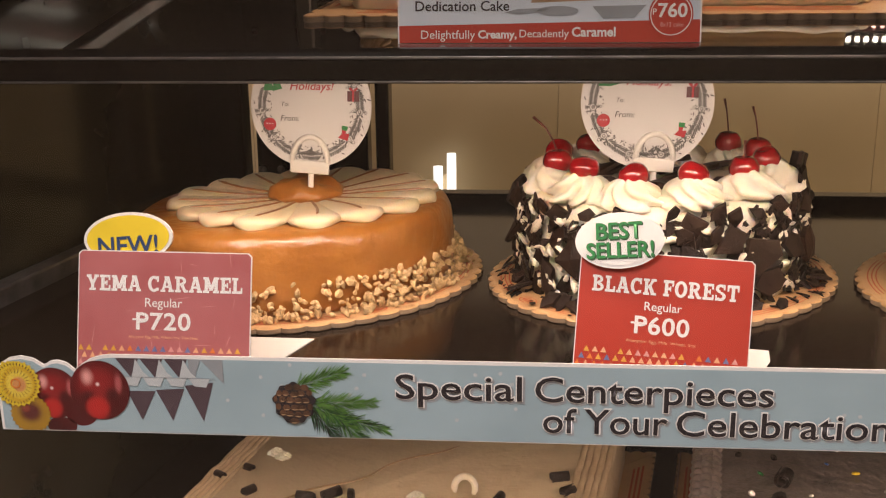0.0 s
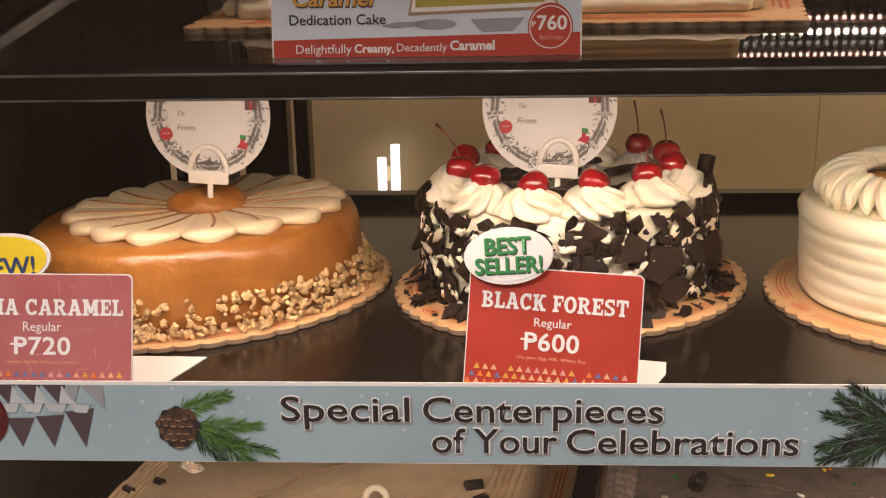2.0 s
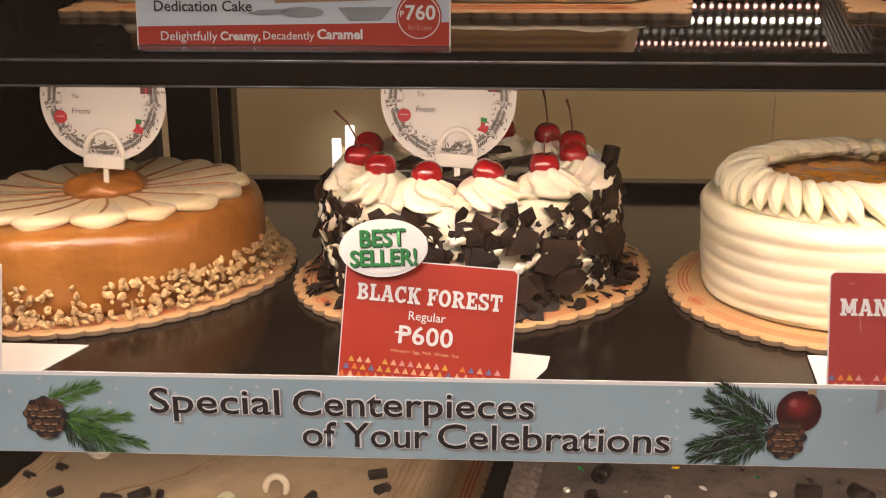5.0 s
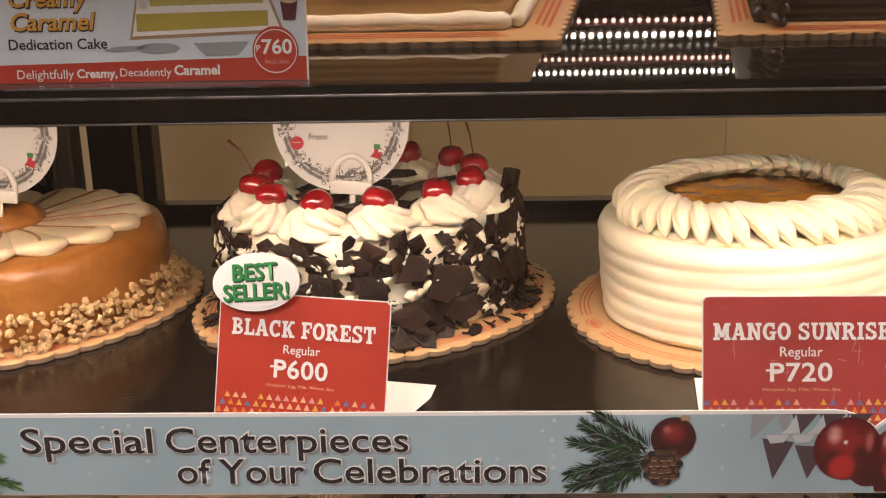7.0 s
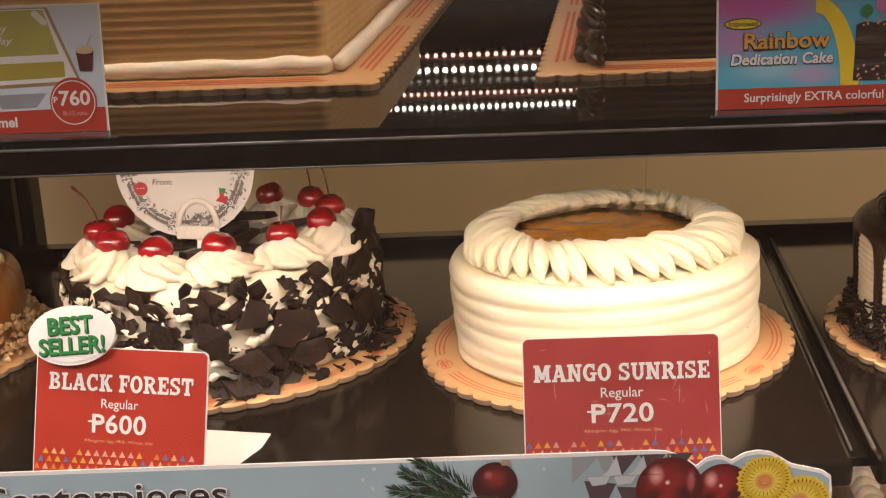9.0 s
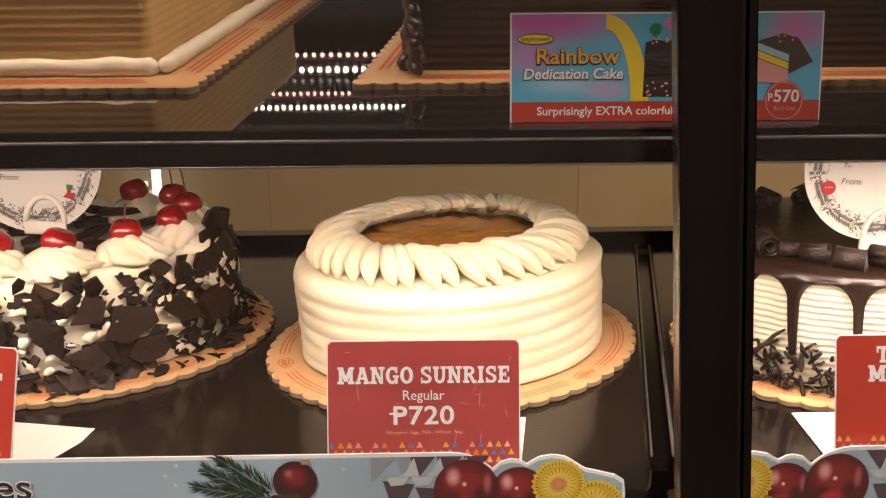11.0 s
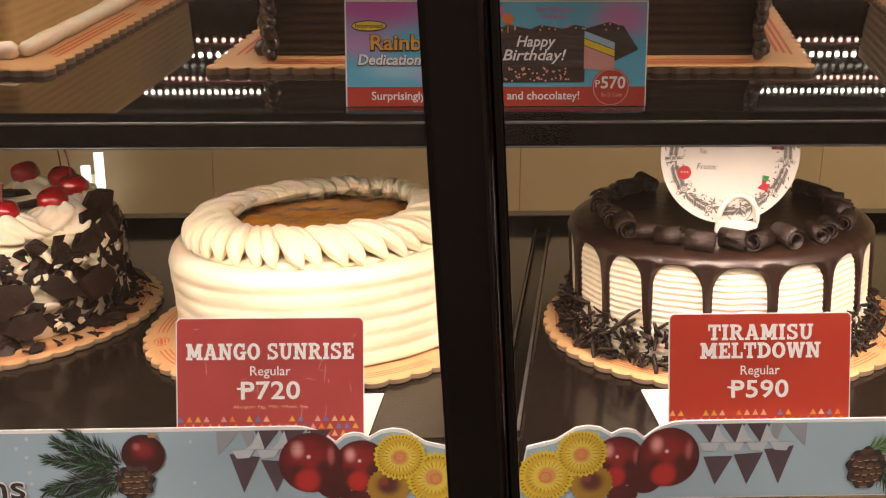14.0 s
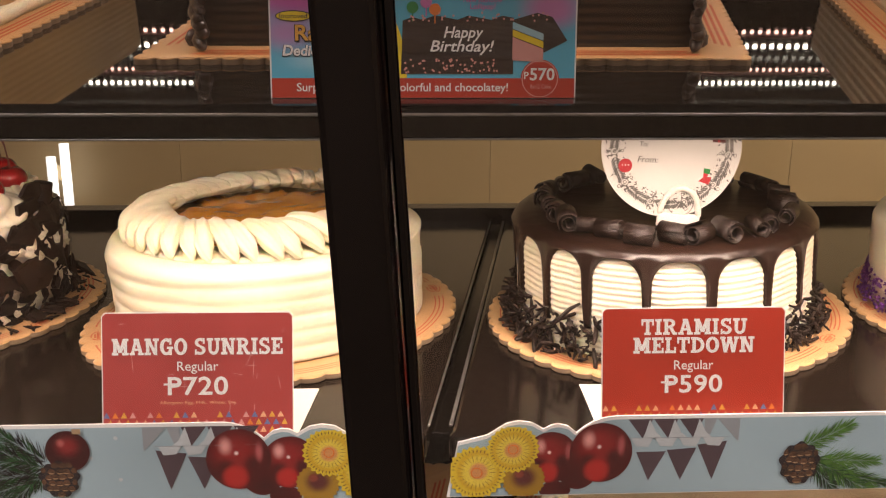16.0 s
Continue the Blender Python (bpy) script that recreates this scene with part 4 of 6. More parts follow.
def slab_cake(name, x0, x1, y0, y1, z, h, material, label, ribs=0.0, pitch=0.008):
    t = thing(name, (0, 0, 0), label, "cake", "slab cakes")
    # rounded block with ribs running along its sides
    rows = []
    nz = max(8, int(h / 0.001)) if ribs else 8
    for i in range(nz + 1):
        f = i / nz
        zz = z + h * f
        ins = 0.006 * max(0, (f - 0.88) / 0.12) ** 2 + (ribs * (0.5 + 0.5 * math.sin(2 * math.pi * zz / pitch)) if ribs else 0)
        ring = []
        xa, xb, ya, yb = x0 + ins, x1 - ins, y0 + ins, y1 - ins
        c = 0.006
        for cx, cy, a0 in ((xb - c, ya + c, -90), (xb - c, yb - c, 0), (xa + c, yb - c, 90), (xa + c, ya + c, 180)):
            for k in range(5):
                a = radians(a0 + 22.5 * k)
                X, Yv = cx + c * math.cos(a), cy + c * math.sin(a)
                ring.append((sk(X, Yv, y0), Yv, zz + 0.0012 * noise.noise(Vector((X * 30, Yv * 30, f)))))
        rows.append(ring)
    part("cake_body", grid(rows), material, t, sharp=50)
    return t


def rope(p, q, r, beads, material, parent, name="piped_border", label=""):
    """A piped border: a ridged rope from p to q."""
    P, Q = Vector(p), Vector(q)
    n = beads * 8
    d = (Q - P).normalized()
    qq = d.to_track_quat("Z", "Y")
    rows = []
    for i in range(n + 1):
        t = i / n
        ph = (t * beads) % 1.0
        rr = r * (0.72 + 0.38 * math.sin(math.pi * ph) ** 0.7) * (1 if 0 < i < n else 0.3)
        rows.append([P.lerp(Q, t) + qq @ Vector((rr * math.cos(2 * math.pi * k / 14) * (1 + 0.07 * math.cos(7 * 2 * math.pi * k / 14)), rr * math.sin(2 * math.pi * k / 14), 0)) for k in range(14)])
    return part(name, grid(rows), material, parent, label)


def oblong_board(x0, x1, y0, y1, z):
    b = thing("cake_board", (0, 0, 0), "oblong gold scalloped cardboard cake board with red lines", "cake board", "oblong cake boards")
    part("board", rect_board(x0, x1, y0, y1, z), [M_BOARD, M_BOARDE], b, sharp=35)
    part("printed_lines", board_lines(x0, x1, y0, y1, z + 0.0039), M_PRINT, b, "red printed lines", smooth=False)


# caramel slab on the upper shelf
oblong_board(-0.087, 0.268, 0.580, 0.925, 1.1735)
cs = slab_cake("caramel_slab_cake", -0.060, 0.238, 0.611, 0.895, 1.1773, 0.0724, M_SPONGE, "oblong caramel slab cake with white cream along its edges", 0.00035, 0.0050)
for a, b in (((-0.060, 0.608), (0.242, 0.608)), ((0.245, 0.608), (sk(0.245, 0.895, 0.608), 0.895)), ((-0.066, 0.608), (sk(-0.066, 0.895, 0.608), 0.895))):
    bm = bmesh.new()
    L = math.hypot(b[0] - a[0], b[1] - a[1])
    n = int(L / 0.004)
    pts = [(a[0] + (b[0] - a[0]) * i / n, a[1] + (b[1] - a[1]) * i / n, 1.1815 + 0.0008 * noise.noise(Vector((i * 0.3, a[0] * 9, 1)))) for i in range(n + 1)]
    part("cream_edge", tube(pts, [0.003] + [0.0052 + 0.0012 * noise.noise(Vector((i * 0.23, 4, a[1]))) + (0.0034 * max(0.0, 1 - i / 17) ** 0.5 if a[1] == b[1] else 0) for i in range(n - 1)] + [0.003], 12), M_CREAM, cs, "smeared white cream edge")

for k in range(7):
    bm = rosette(0.010, 0.0085, 7, 1.4, k + 2)
    bmesh.ops.transform(bm, matrix=pose(-0.046 + 0.004 * math.sin(k * 2.3), 0.611, 1.1960 + 0.0085 * k, 62, 0, 20 * math.sin(k)), verts=bm.verts)
    part("caramel_piping", bm, M_SPONGE, cs, "piped pale caramel stars")

# chocolate slab on the upper shelf
oblong_board(0.354, 0.710, 0.584, 0.925, 1.1735)
dk = slab_cake("chocolate_slab_cake", 0.386, 0.684, 0.612, 0.895, 1.1773, 0.0774, M_SLABCHOC, "oblong dark chocolate slab cake with ridged icing", 0.0010, 0.0052)
for x, sg in ((0.389, -1), (0.682, 1)):
    for k in range(13):
        z = 1.1800 + 0.0056 * k
        pts = [(x + sg * (0.0065 * math.sin(t) - 0.004) + 0.0012 * math.sin(k * 1.7), 0.6125 - 0.0045 * math.cos(t) + 0.012 * (t - 1.0), z + 0.0022 * math.sin(2.2 * t + k)) for t in [0.25 * i for i in range(9)]]
        part("icing_corner", tube(pts, [0.0018] + [0.0034 + 0.0008 * math.sin(i + k) for i in range(7)] + [0.0014], 8), M_SLABCHOC, dk)
rope((0.686, 0.611, 1.1812), (sk(0.686, 0.89, 0.611), 0.89, 1.1812), 0.005, 30, M_SLABCHOC, dk)
rope((0.384, 0.611, 1.1812), (sk(0.384, 0.89, 0.611), 0.89, 1.1812), 0.005, 30, M_SLABCHOC, dk)

# mocha slab at the end of the upper shelf
oblong_board(0.792, 1.15, 0.584, 0.925, 1.1735)
slab_cake("mocha_slab_cake", 0.824, 1.12, 0.612, 0.895, 1.1773, 0.0724, M_MOCHA, "oblong brown mocha slab cake", 0.0012, 0.007)

# everything on the tilted upper shelf follows its slope
for t in scene.objects:
    if t.parent is None and t.type == "EMPTY" and t.get("category") in ("cake", "cake board") and t.get("group") in ("slab cakes", "oblong cake boards"):
        tilt_up([c for c in t.children_recursive if c.type == "MESH"])

# lower shelf: mocha slab and grey chocolate slab
oblong_board(-0.262, 0.108, 0.53, 0.90, 0.7515)
lo = slab_cake("mocha_slab_cake", -0.232, 0.083, 0.545, 0.88, 0.7553, 0.0644, M_MOCHA, "oblong beige mocha slab cake with piped borders and chocolate curls", 0.001, 0.008)
ZT = 0.8185
for a, b, r in (((-0.222, 0.553), (sk(-0.222, 0.872, 0.553), 0.872), 0.011), ((0.070, 0.553), (sk(0.070, 0.872, 0.553), 0.872), 0.013), ((-0.22, 0.553), (0.07, 0.553), 0.010)):
    across = a[0] != b[0] and abs(a[1] - b[1]) < 1e-6
    for o in (-2, -1, 0, 1, 2):
        dx, dy = (0, o * r * 0.42) if across else (o * r * 0.42, 0)
        n = 44
        pts = [(a[0] + dx + (b[0] - a[0]) * i / n + 0.0010 * noise.noise(Vector((i * 0.5, a[0] * 40, 0))), a[1] + dy + (b[1] - a[1]) * i / n, ZT + 0.0005 + 0.0012 * noise.noise(Vector((i * 0.35, o, a[0] * 9))) - abs(o) * 0.0004) for i in range(n + 1)]
        part("piped_border", tube(pts, [r * (0.24 + 0.07 * noise.noise(Vector((i * 0.9, o * 3, r)))) for i in range(n + 1)], 8), M_MOCHAL, lo, "combed pale mocha border")
pts = [(-0.150 + 0.145 * t + 0.003 * math.sin(t * 17), 0.655 + 0.115 * t + 0.004 * math.sin(t * 11), 0.8202) for t in [i / 26 for i in range(27)]]
part("crack", tube(pts, [0.0003] + [0.0008] * 25 + [0.0003], 5), M_MOCHAD, lo, "thin dark crack in the icing")
rg = random.Random(77)
for x, y, s in ((-0.100, 0.674, 0.62), (-0.118, 0.664, 0.68), (-0.085, 0.676, 0.4), (-0.165, 0.676, 0.5), (-0.195, 0.70, 0.45), (0.028, 0.676, 0.5), (0.075, 0.712, 0.6), (0.081, 0.690, 0.5), (-0.175, 0.715, 0.4)):
    part("chocolate_curl", CU[rg.randrange(5)], None, lo, m=pose(x, y, ZT + 0.0075 * s, rg.uniform(0, 360), 0, rg.uniform(0, 180)) @ Matrix.Scale(s, 4))
part("cream_loop", tube([(0.002 + 0.008 * math.cos(t), 0.68 + 0.003 * math.sin(t), ZT + 0.009 + 0.008 * math.sin(t)) for t in [i * 0.42 - 0.6 for i in range(11)]], [0.0015] + [0.0027] * 9 + [0.0012], 8), M_CREAM, lo, "white cream loop")
for x, y in ((-0.035, 0.677), (-0.16, 0.745), (-0.152, 0.738)):
    part("cream_star", rosette(0.006, 0.006), M_CREAM, lo, m=pose(x, y, ZT))

oblong_board(0.128, 0.500, 0.53, 0.90, 0.7515)
gc = slab_cake("grey_chocolate_slab_cake", 0.152, 0.470, 0.545, 0.88, 0.7553, 0.0644, M_GREYICE, "oblong chocolate slab cake with wavy grey icing and sweets", 0.001, 0.008)
for a, b in (((0.160, 0.553), (sk(0.160, 0.872, 0.553), 0.872)), ((0.462, 0.553), (sk(0.462, 0.872, 0.553), 0.872)), ((0.16, 0.553), (0.462, 0.553))):
    for o in (-1, 0, 1):
        rope((a[0] + o * 0.006, a[1], ZT + 0.0005 - abs(o) * 0.0015), (b[0] + o * 0.006, b[1], ZT + 0.0005 - abs(o) * 0.0015), 0.0058, 28, M_GREYICE, gc, label="piped grey chocolate border")
SW = [to_mesh("sweet", lathe([(0.0, -0.0016), (0.003, -0.0010), (0.0036, 0.0), (0.003, 0.0010), (0.0, 0.0016)], 12), m) for m in (M_INKY, M_INKB, M_INKO, M_CHOC, M_INKG, M_PLAST)]
for i in range(46):
    y = rg.uniform(0.64, 0.80)
    part("sweet", SW[rg.randrange(6)], None, gc, m=pose(sk(rg.uniform(0.18, 0.45), y, 0.545), y, ZT + 0.0022, rg.uniform(-30, 30), rg.uniform(-30, 30), 0) @ Matrix.Scale(rg.uniform(0.5, 1.0), 4))
for i in range(7):
    y = rg.uniform(0.66, 0.80)
    part("chocolate_curl", CU[i % 5], None, gc, m=pose(sk(rg.uniform(0.2, 0.44), y, 0.545), y, ZT + 0.0065, rg.uniform(0, 360), 0, rg.uniform(0, 180)) @ Matrix.Scale(0.8, 4))
oblong_board(0.560, 0.93, 0.53, 0.90, 0.7515)
pc = slab_cake("mocha_slab_cake", 0.592, 0.90, 0.545, 0.88, 0.7553, 0.0644, M_MOCHA, "oblong beige mocha slab cake with piped borders", 0.001, 0.008)
for a, b in (((0.600, 0.553), (sk(0.600, 0.872, 0.553), 0.872)), ((0.60, 0.553), (0.892, 0.553))):
    rope((*a, ZT), (*b, ZT), 0.010, 22, M_CREAM, pc)

# ---------------------------------------------------------------- round tags on picks


def leaf(x, z, a, L, w):
    c, s = math.cos(a), math.sin(a)
    return [(x + u * c - v * s, z + u * s + v * c) for u, v in ((0, 0), (L * 0.3, w), (L * 0.7, w * 0.8), (L, 0), (L * 0.7, -w * 0.8), (L * 0.3, -w))]


def ringlet(x, z, r, w=0.00035, n=14):
    out = []
    for i in range(n):
        a, b = 2 * math.pi * i / n, 2 * math.pi * (i + 1) / n
        out.append([(x + r * math.cos(a), z + r * math.sin(a)), (x + r * math.cos(b), z + r * math.sin(b)), (x + (r - w) * math.cos(b), z + (r - w) * math.sin(b)), (x + (r - w) * math.cos(a), z + (r - w) * math.sin(a))])
    return out


def gift_tag(x, y, z, R, hx, hz, foot, tilt=0.0):
    t = thing("gift_tag", (x, y, z), "round white paper gift tag with a wreath print", "tag", "round gift tags")
    disc = part("tag_disc", plate(ell(0, 0, R, R, 64), 0.0007), M_TAGW, t, smooth=False)
    r_ = random.Random(4)
    grey, rings_, dots = [], [], []
    for i in range(14):
        for sd in (1, -1):
            a = math.pi / 2 + sd * (0.50 + i * 0.195)
            bx, bz = (R - 0.0085) * math.cos(a), (R - 0.0085) * math.sin(a)
            if i % 3 == 0:
                rings_ += ringlet(bx, bz, 0.0027, 0.0005) + ringlet(bx, bz, 0.0013, 0.0005) + ringlet(bx * 1.12, bz * 1.12, 0.0013, 0.0004, 10) + ringlet(bx * 0.86, bz * 0.86, 0.0011, 0.0004, 10)
                for k in range(6):
                    grey.append(leaf(bx + 0.0024 * math.cos(k * 1.05), bz + 0.0024 * math.sin(k * 1.05), k * 1.05, 0.0022, 0.0007))
            else:
                ta = a + sd * math.pi / 2
                for k in range(5):
                    px_, pz_ = bx + 0.0017 * (k - 2) * math.cos(ta), bz + 0.0017 * (k - 2) * math.sin(ta)
                    for s2 in (1, -1):
                        grey.append(leaf(px_, pz_, ta + s2 * 0.8, 0.0046, 0.00062))
            for k in range(3):
                dots.append(ell(bx * 0.86 + r_.uniform(-0.002, 0.002), bz * 0.86 + r_.uniform(-0.002, 0.002), 0.0005, 0.0005, 8))
    for i in range(120):
        a = r_.uniform(0, 2 * math.pi)
        if abs((a - math.pi / 2 + math.pi) % (2 * math.pi) - math.pi) < 0.55:
            continue
        rr = R - r_.uniform(0.0030, 0.0135)
        grey.append(leaf(rr * math.cos(a), rr * math.sin(a), r_.uniform(0, 6.28), r_.uniform(0.0020, 0.0042), r_.uniform(0.0003, 0.0006)))
    decal("wreath_print", grey + rings_ + dots, M_INK, disc, label="grey printed leaf wreath")
    bx, bz = -0.0300, -0.0130
    decal("bauble_print", [ell(bx, bz, 0.0046, 0.0046, 24)], M_INKR, disc, -0.0007, "red printed bauble")
    decal("bauble_print", ringlet(bx, bz + 0.006, 0.0014) + [ell(bx - 0.002 + 0.002 * k, bz + 0.0004, 0.0005, 0.0005, 8) for k in range(3)], M_TAGW, disc, -0.0009)
    sx, sz = 0.0235, -0.0200
    decal("stocking_print", [[(sx - 0.004, sz - 0.002), (sx + 0.003, sz - 0.004), (sx + 0.0045, sz + 0.001), (sx + 0.0015, sz + 0.001), (sx + 0.003, sz + 0.005), (sx - 0.0012, sz + 0.0058), (sx - 0.001, sz + 0.001)]], M_INKR, disc, -0.0007, "red printed stocking")
    decal("stocking_print", [[(sx - 0.001, sz + 0.0035), (sx + 0.0028, sz + 0.003), (sx + 0.0034, sz + 0.0062), (sx - 0.0012, sz + 0.0068)]], M_INKG, disc, -0.0009)
    decal("gift_print", [[(0.0265, 0.0040), (0.0350, 0.0040), (0.0350, 0.0115), (0.0265, 0.0115)]], M_BALLD, disc, -0.0007, "dark red printed gift")
    decal("gift_print", [[(0.0300, 0.0040), (0.0315, 0.0040), (0.0315, 0.0115), (0.0300, 0.0115)], leaf(0.0308, 0.0115, 0.6, 0.004, 0.001), leaf(0.0308, 0.0115, 2.5, 0.004, 0.001)], M_INKR, disc, -0.0009)
    decal("bell_print", [[(-0.0345, 0.0110), (-0.0265, 0.0110), (-0.0285, 0.0175), (-0.0325, 0.0175)], [(-0.0275, 0.0105), (-0.0205, 0.0125), (-0.0230, 0.0180), (-0.0270, 0.0170)]], M_INKG, disc, -0.0007, "green printed bells")
    lettering("Happy", M_INKR, disc, 0.0, 0.0205, 0.021, None, 0.01, slant=0.25)
    lettering("Holidays!", M_INKR, disc, 0.0010, 0.0118, 0.032, None, 0.01, slant=0.25)
    lettering("To:", M_INK, disc, -0.0215, 0.0000, 0.0058, None, 0.01, align="L", slant=0.2)
    lettering("From:", M_INK, disc, -0.0222, -0.0105, 0.0138, None, 0.01, align="L", slant=0.2)
    disc.matrix_basis = pose(0, 0, 0, -4, tilt, 0)
    # plastic holder: bar, arch with an embossed disc, pick
    h = part("tag_holder", box(0.0285, 0.0035, 0.0095, 0.0010, (0, 0, 0.001)), M_PLAST, t, "white plastic tag holder", m=pose(hx, -0.003, hz, 0, tilt + 3, 0))
    arch = [(0.0130 * math.cos(math.pi * i / 20), 0, 0.005 + 0.0180 * math.sin(math.pi * i / 20)) for i in range(21)]
    part("arch", tube(arch, 0.0021, 8), M_PLAST, h)
    part("pick", box(0.0040, 0.0022, foot, 0.0006, (0.001, 0.001, -foot / 2 - 0.003)), M_PLAST, h)
    em = ringlet(0, 0.013, 0.0088, 0.0005, 24)
    for k in range(7):
        em.append(leaf(-0.005 + 0.0016 * k, 0.010 + 0.0012 * math.sin(k * 2.2), 0.4 + k * 0.35, 0.0045, 0.0006))
    decal("embossed_mark", em, M_INK, h, -0.0005, "faint grey embossed mark")


gift_tag(-0.1085, 0.700, 1.1155, 0.0440, -0.0022, -0.0445, 0.012, 1.0)
gift_tag(0.1300, 0.700, 1.1185, 0.0462, 0.0055, -0.0445, 0.020, 1.0)
gift_tag(0.6835, 0.647, 1.1210, 0.0465, 0.0065, -0.0500, 0.010, 2.0)

# ---------------------------------------------------------------- slab-serif capitals


def _bar(x0, z0, x1, z1):
    return [(x0, z0), (x1, z0), (x1, z1), (x0, z1)]


def _dia(x0, z0, x1, z1, w):
    return [(x0 - w / 2, z0), (x0 + w / 2, z0), (x1 + w / 2, z1), (x1 - w / 2, z1)]


def _arc(cx, cz, rx, rz, a0, a1, w=0.25, h=0.18, n=14):
    out = []
    for i in range(n):
        a, b = radians(a0 + (a1 - a0) * i / n), radians(a0 + (a1 - a0) * (i + 1) / n)
        out.append([(cx + rx * math.cos(a), cz + rz * math.sin(a)), (cx + rx * math.cos(b), cz + rz * math.sin(b)), (cx + (rx - w) * math.cos(b), cz + (rz - h) * math.sin(b)), (cx + (rx - w) * math.cos(a), cz + (rz - h) * math.sin(a))])
    return out


def _stem(x, top=True, bot=True, z0=0.0, z1=1.0):
    s = [_bar(x - 0.12, z0, x + 0.12, z1)]
    if top:
        s.append(_bar(x - 0.22, 0.84, x + 0.22, 1))
    if bot:
        s.append(_bar(x - 0.22, 0, x + 0.22, 0.16))
    return s


SLAB = {
    "I": (0.46, _stem(0.23)),
    "T": (0.84, _stem(0.42, False) + [_bar(0, 0.82, 0.84, 1), _bar(0, 0.60, 0.13, 0.9), _bar(0.71, 0.60, 0.84, 0.9)]),
    "E": (0.80, _stem(0.23) + [_bar(0.2, 0.83, 0.78, 1), _bar(0.2, 0, 0.80, 0.17), _bar(0.2, 0.42, 0.55, 0.58), _bar(0.65, 0.66, 0.78, 1), _bar(0.67, 0, 0.80, 0.34), _bar(0.48, 0.34, 0.58, 0.66)]),
    "F": (0.76, _stem(0.23) + [_bar(0.2, 0.83, 0.76, 1), _bar(0.2, 0.40, 0.55, 0.56), _bar(0.63, 0.64, 0.76, 1), _bar(0.48, 0.32, 0.58, 0.64)]),
    "L": (0.76, _stem(0.23) + [_bar(0.2, 0, 0.76, 0.17), _bar(0.63, 0, 0.76, 0.38)]),
    "M": (1.16, _stem(0.22, False) + _stem(0.94, False) + [_bar(0, 0.84, 0.34, 1), _bar(0.82, 0.84, 1.16, 1), _dia(0.58, 0.16, 0.25, 1, 0.26), _dia(0.58, 0.16, 0.91, 1, 0.26)]),
    "N": (0.98, _stem(0.20) + [_bar(0.68, 0.0, 0.86, 1), _bar(0.56, 0.84, 0.98, 1), _dia(0.76, 0, 0.22, 1, 0.24)]),
    "A": (0.98, [_dia(0.16, 0, 0.46, 1, 0.20), _dia(0.80, 0, 0.50, 1, 0.26), _bar(0.26, 0.26, 0.70, 0.40), _bar(0, 0, 0.36, 0.15), _bar(0.58, 0, 0.98, 0.15), _bar(0.28, 0.86, 0.62, 1)]),
    "Y": (0.92, [_bar(0.34, 0, 0.58, 0.5), _bar(0.22, 0, 0.70, 0.16), _dia(0.46, 0.42, 0.15, 1, 0.26), _dia(0.46, 0.42, 0.77, 1, 0.22), _bar(0, 0.84, 0.36, 1), _bar(0.58, 0.84, 0.92, 1)]),
    "W": (1.26, [_dia(0.36, 0, 0.16, 1, 0.24), _dia(0.36, 0, 0.63, 1, 0.20), _dia(0.90, 0, 0.63, 1, 0.24), _dia(0.90, 0, 1.10, 1, 0.20), _bar(0, 0.84, 0.36, 1), _bar(0.46, 0.84, 0.80, 1), _bar(0.92, 0.84, 1.26, 1)]),
    "K": (0.96, _stem(0.23) + [_dia(0.36, 0.40, 0.74, 1, 0.22), _dia(0.76, 0, 0.46, 0.58, 0.28), _bar(0.56, 0.84, 0.94, 1), _bar(0.56, 0, 0.96, 0.16)]),
    "O": (0.90, _arc(0.45, 0.5, 0.45, 0.51, 0, 360, n=28)),
    "C": (0.86, _arc(0.45, 0.5, 0.45, 0.51, 48, 312, n=22) + [_bar(0.66, 0.62, 0.80, 1), _bar(0.62, 0.08, 0.80, 0.26)]),
    "G": (0.92, _arc(0.45, 0.5, 0.45, 0.51, 48, 330, n=22) + [_bar(0.66, 0.62, 0.80, 1), _bar(0.62, 0, 0.82, 0.45), _bar(0.48, 0.36, 0.92, 0.50)]),
    "D": (0.94, _stem(0.23) + _arc(0.36, 0.5, 0.56, 0.50, -90, 90, n=16) + [_bar(0.2, 0.82, 0.4, 1), _bar(0.2, 0, 0.4, 0.18)]),
    "U": (0.94, [_bar(0.10, 0.36, 0.34, 1), _bar(0.64, 0.36, 0.84, 1), _bar(0, 0.84, 0.44, 1), _bar(0.54, 0.84, 0.94, 1)] + _arc(0.47, 0.38, 0.37, 0.39, 180, 360, 0.22, n=14)),
    "B": (0.88, _stem(0.23) + _arc(0.42, 0.745, 0.36, 0.255, -90, 90, 0.22, 0.15) + _arc(0.44, 0.27, 0.42, 0.27, -90, 90, 0.23, 0.16) + [_bar(0.2, 0.85, 0.45, 1), _bar(0.2, 0.44, 0.46, 0.58), _bar(0.2, 0, 0.46, 0.16)]),
    "R": (0.96, _stem(0.23) + _arc(0.42, 0.72, 0.40, 0.28, -90, 90, 0.23, 0.16) + [_bar(0.2, 0.84, 0.45, 1), _bar(0.2, 0.42, 0.46, 0.58), _dia(0.80, 0, 0.50, 0.5, 0.26), _bar(0.66, 0, 0.96, 0.16)]),
    "S": (0.80, _arc(0.40, 0.735, 0.36, 0.275, 30, 270, 0.23, 0.17) + _arc(0.40, 0.275, 0.38, 0.285, -150, 90, 0.23, 0.17) + [_bar(0.60, 0.66, 0.72, 1), _bar(0.04, 0, 0.16, 0.34)]),
}


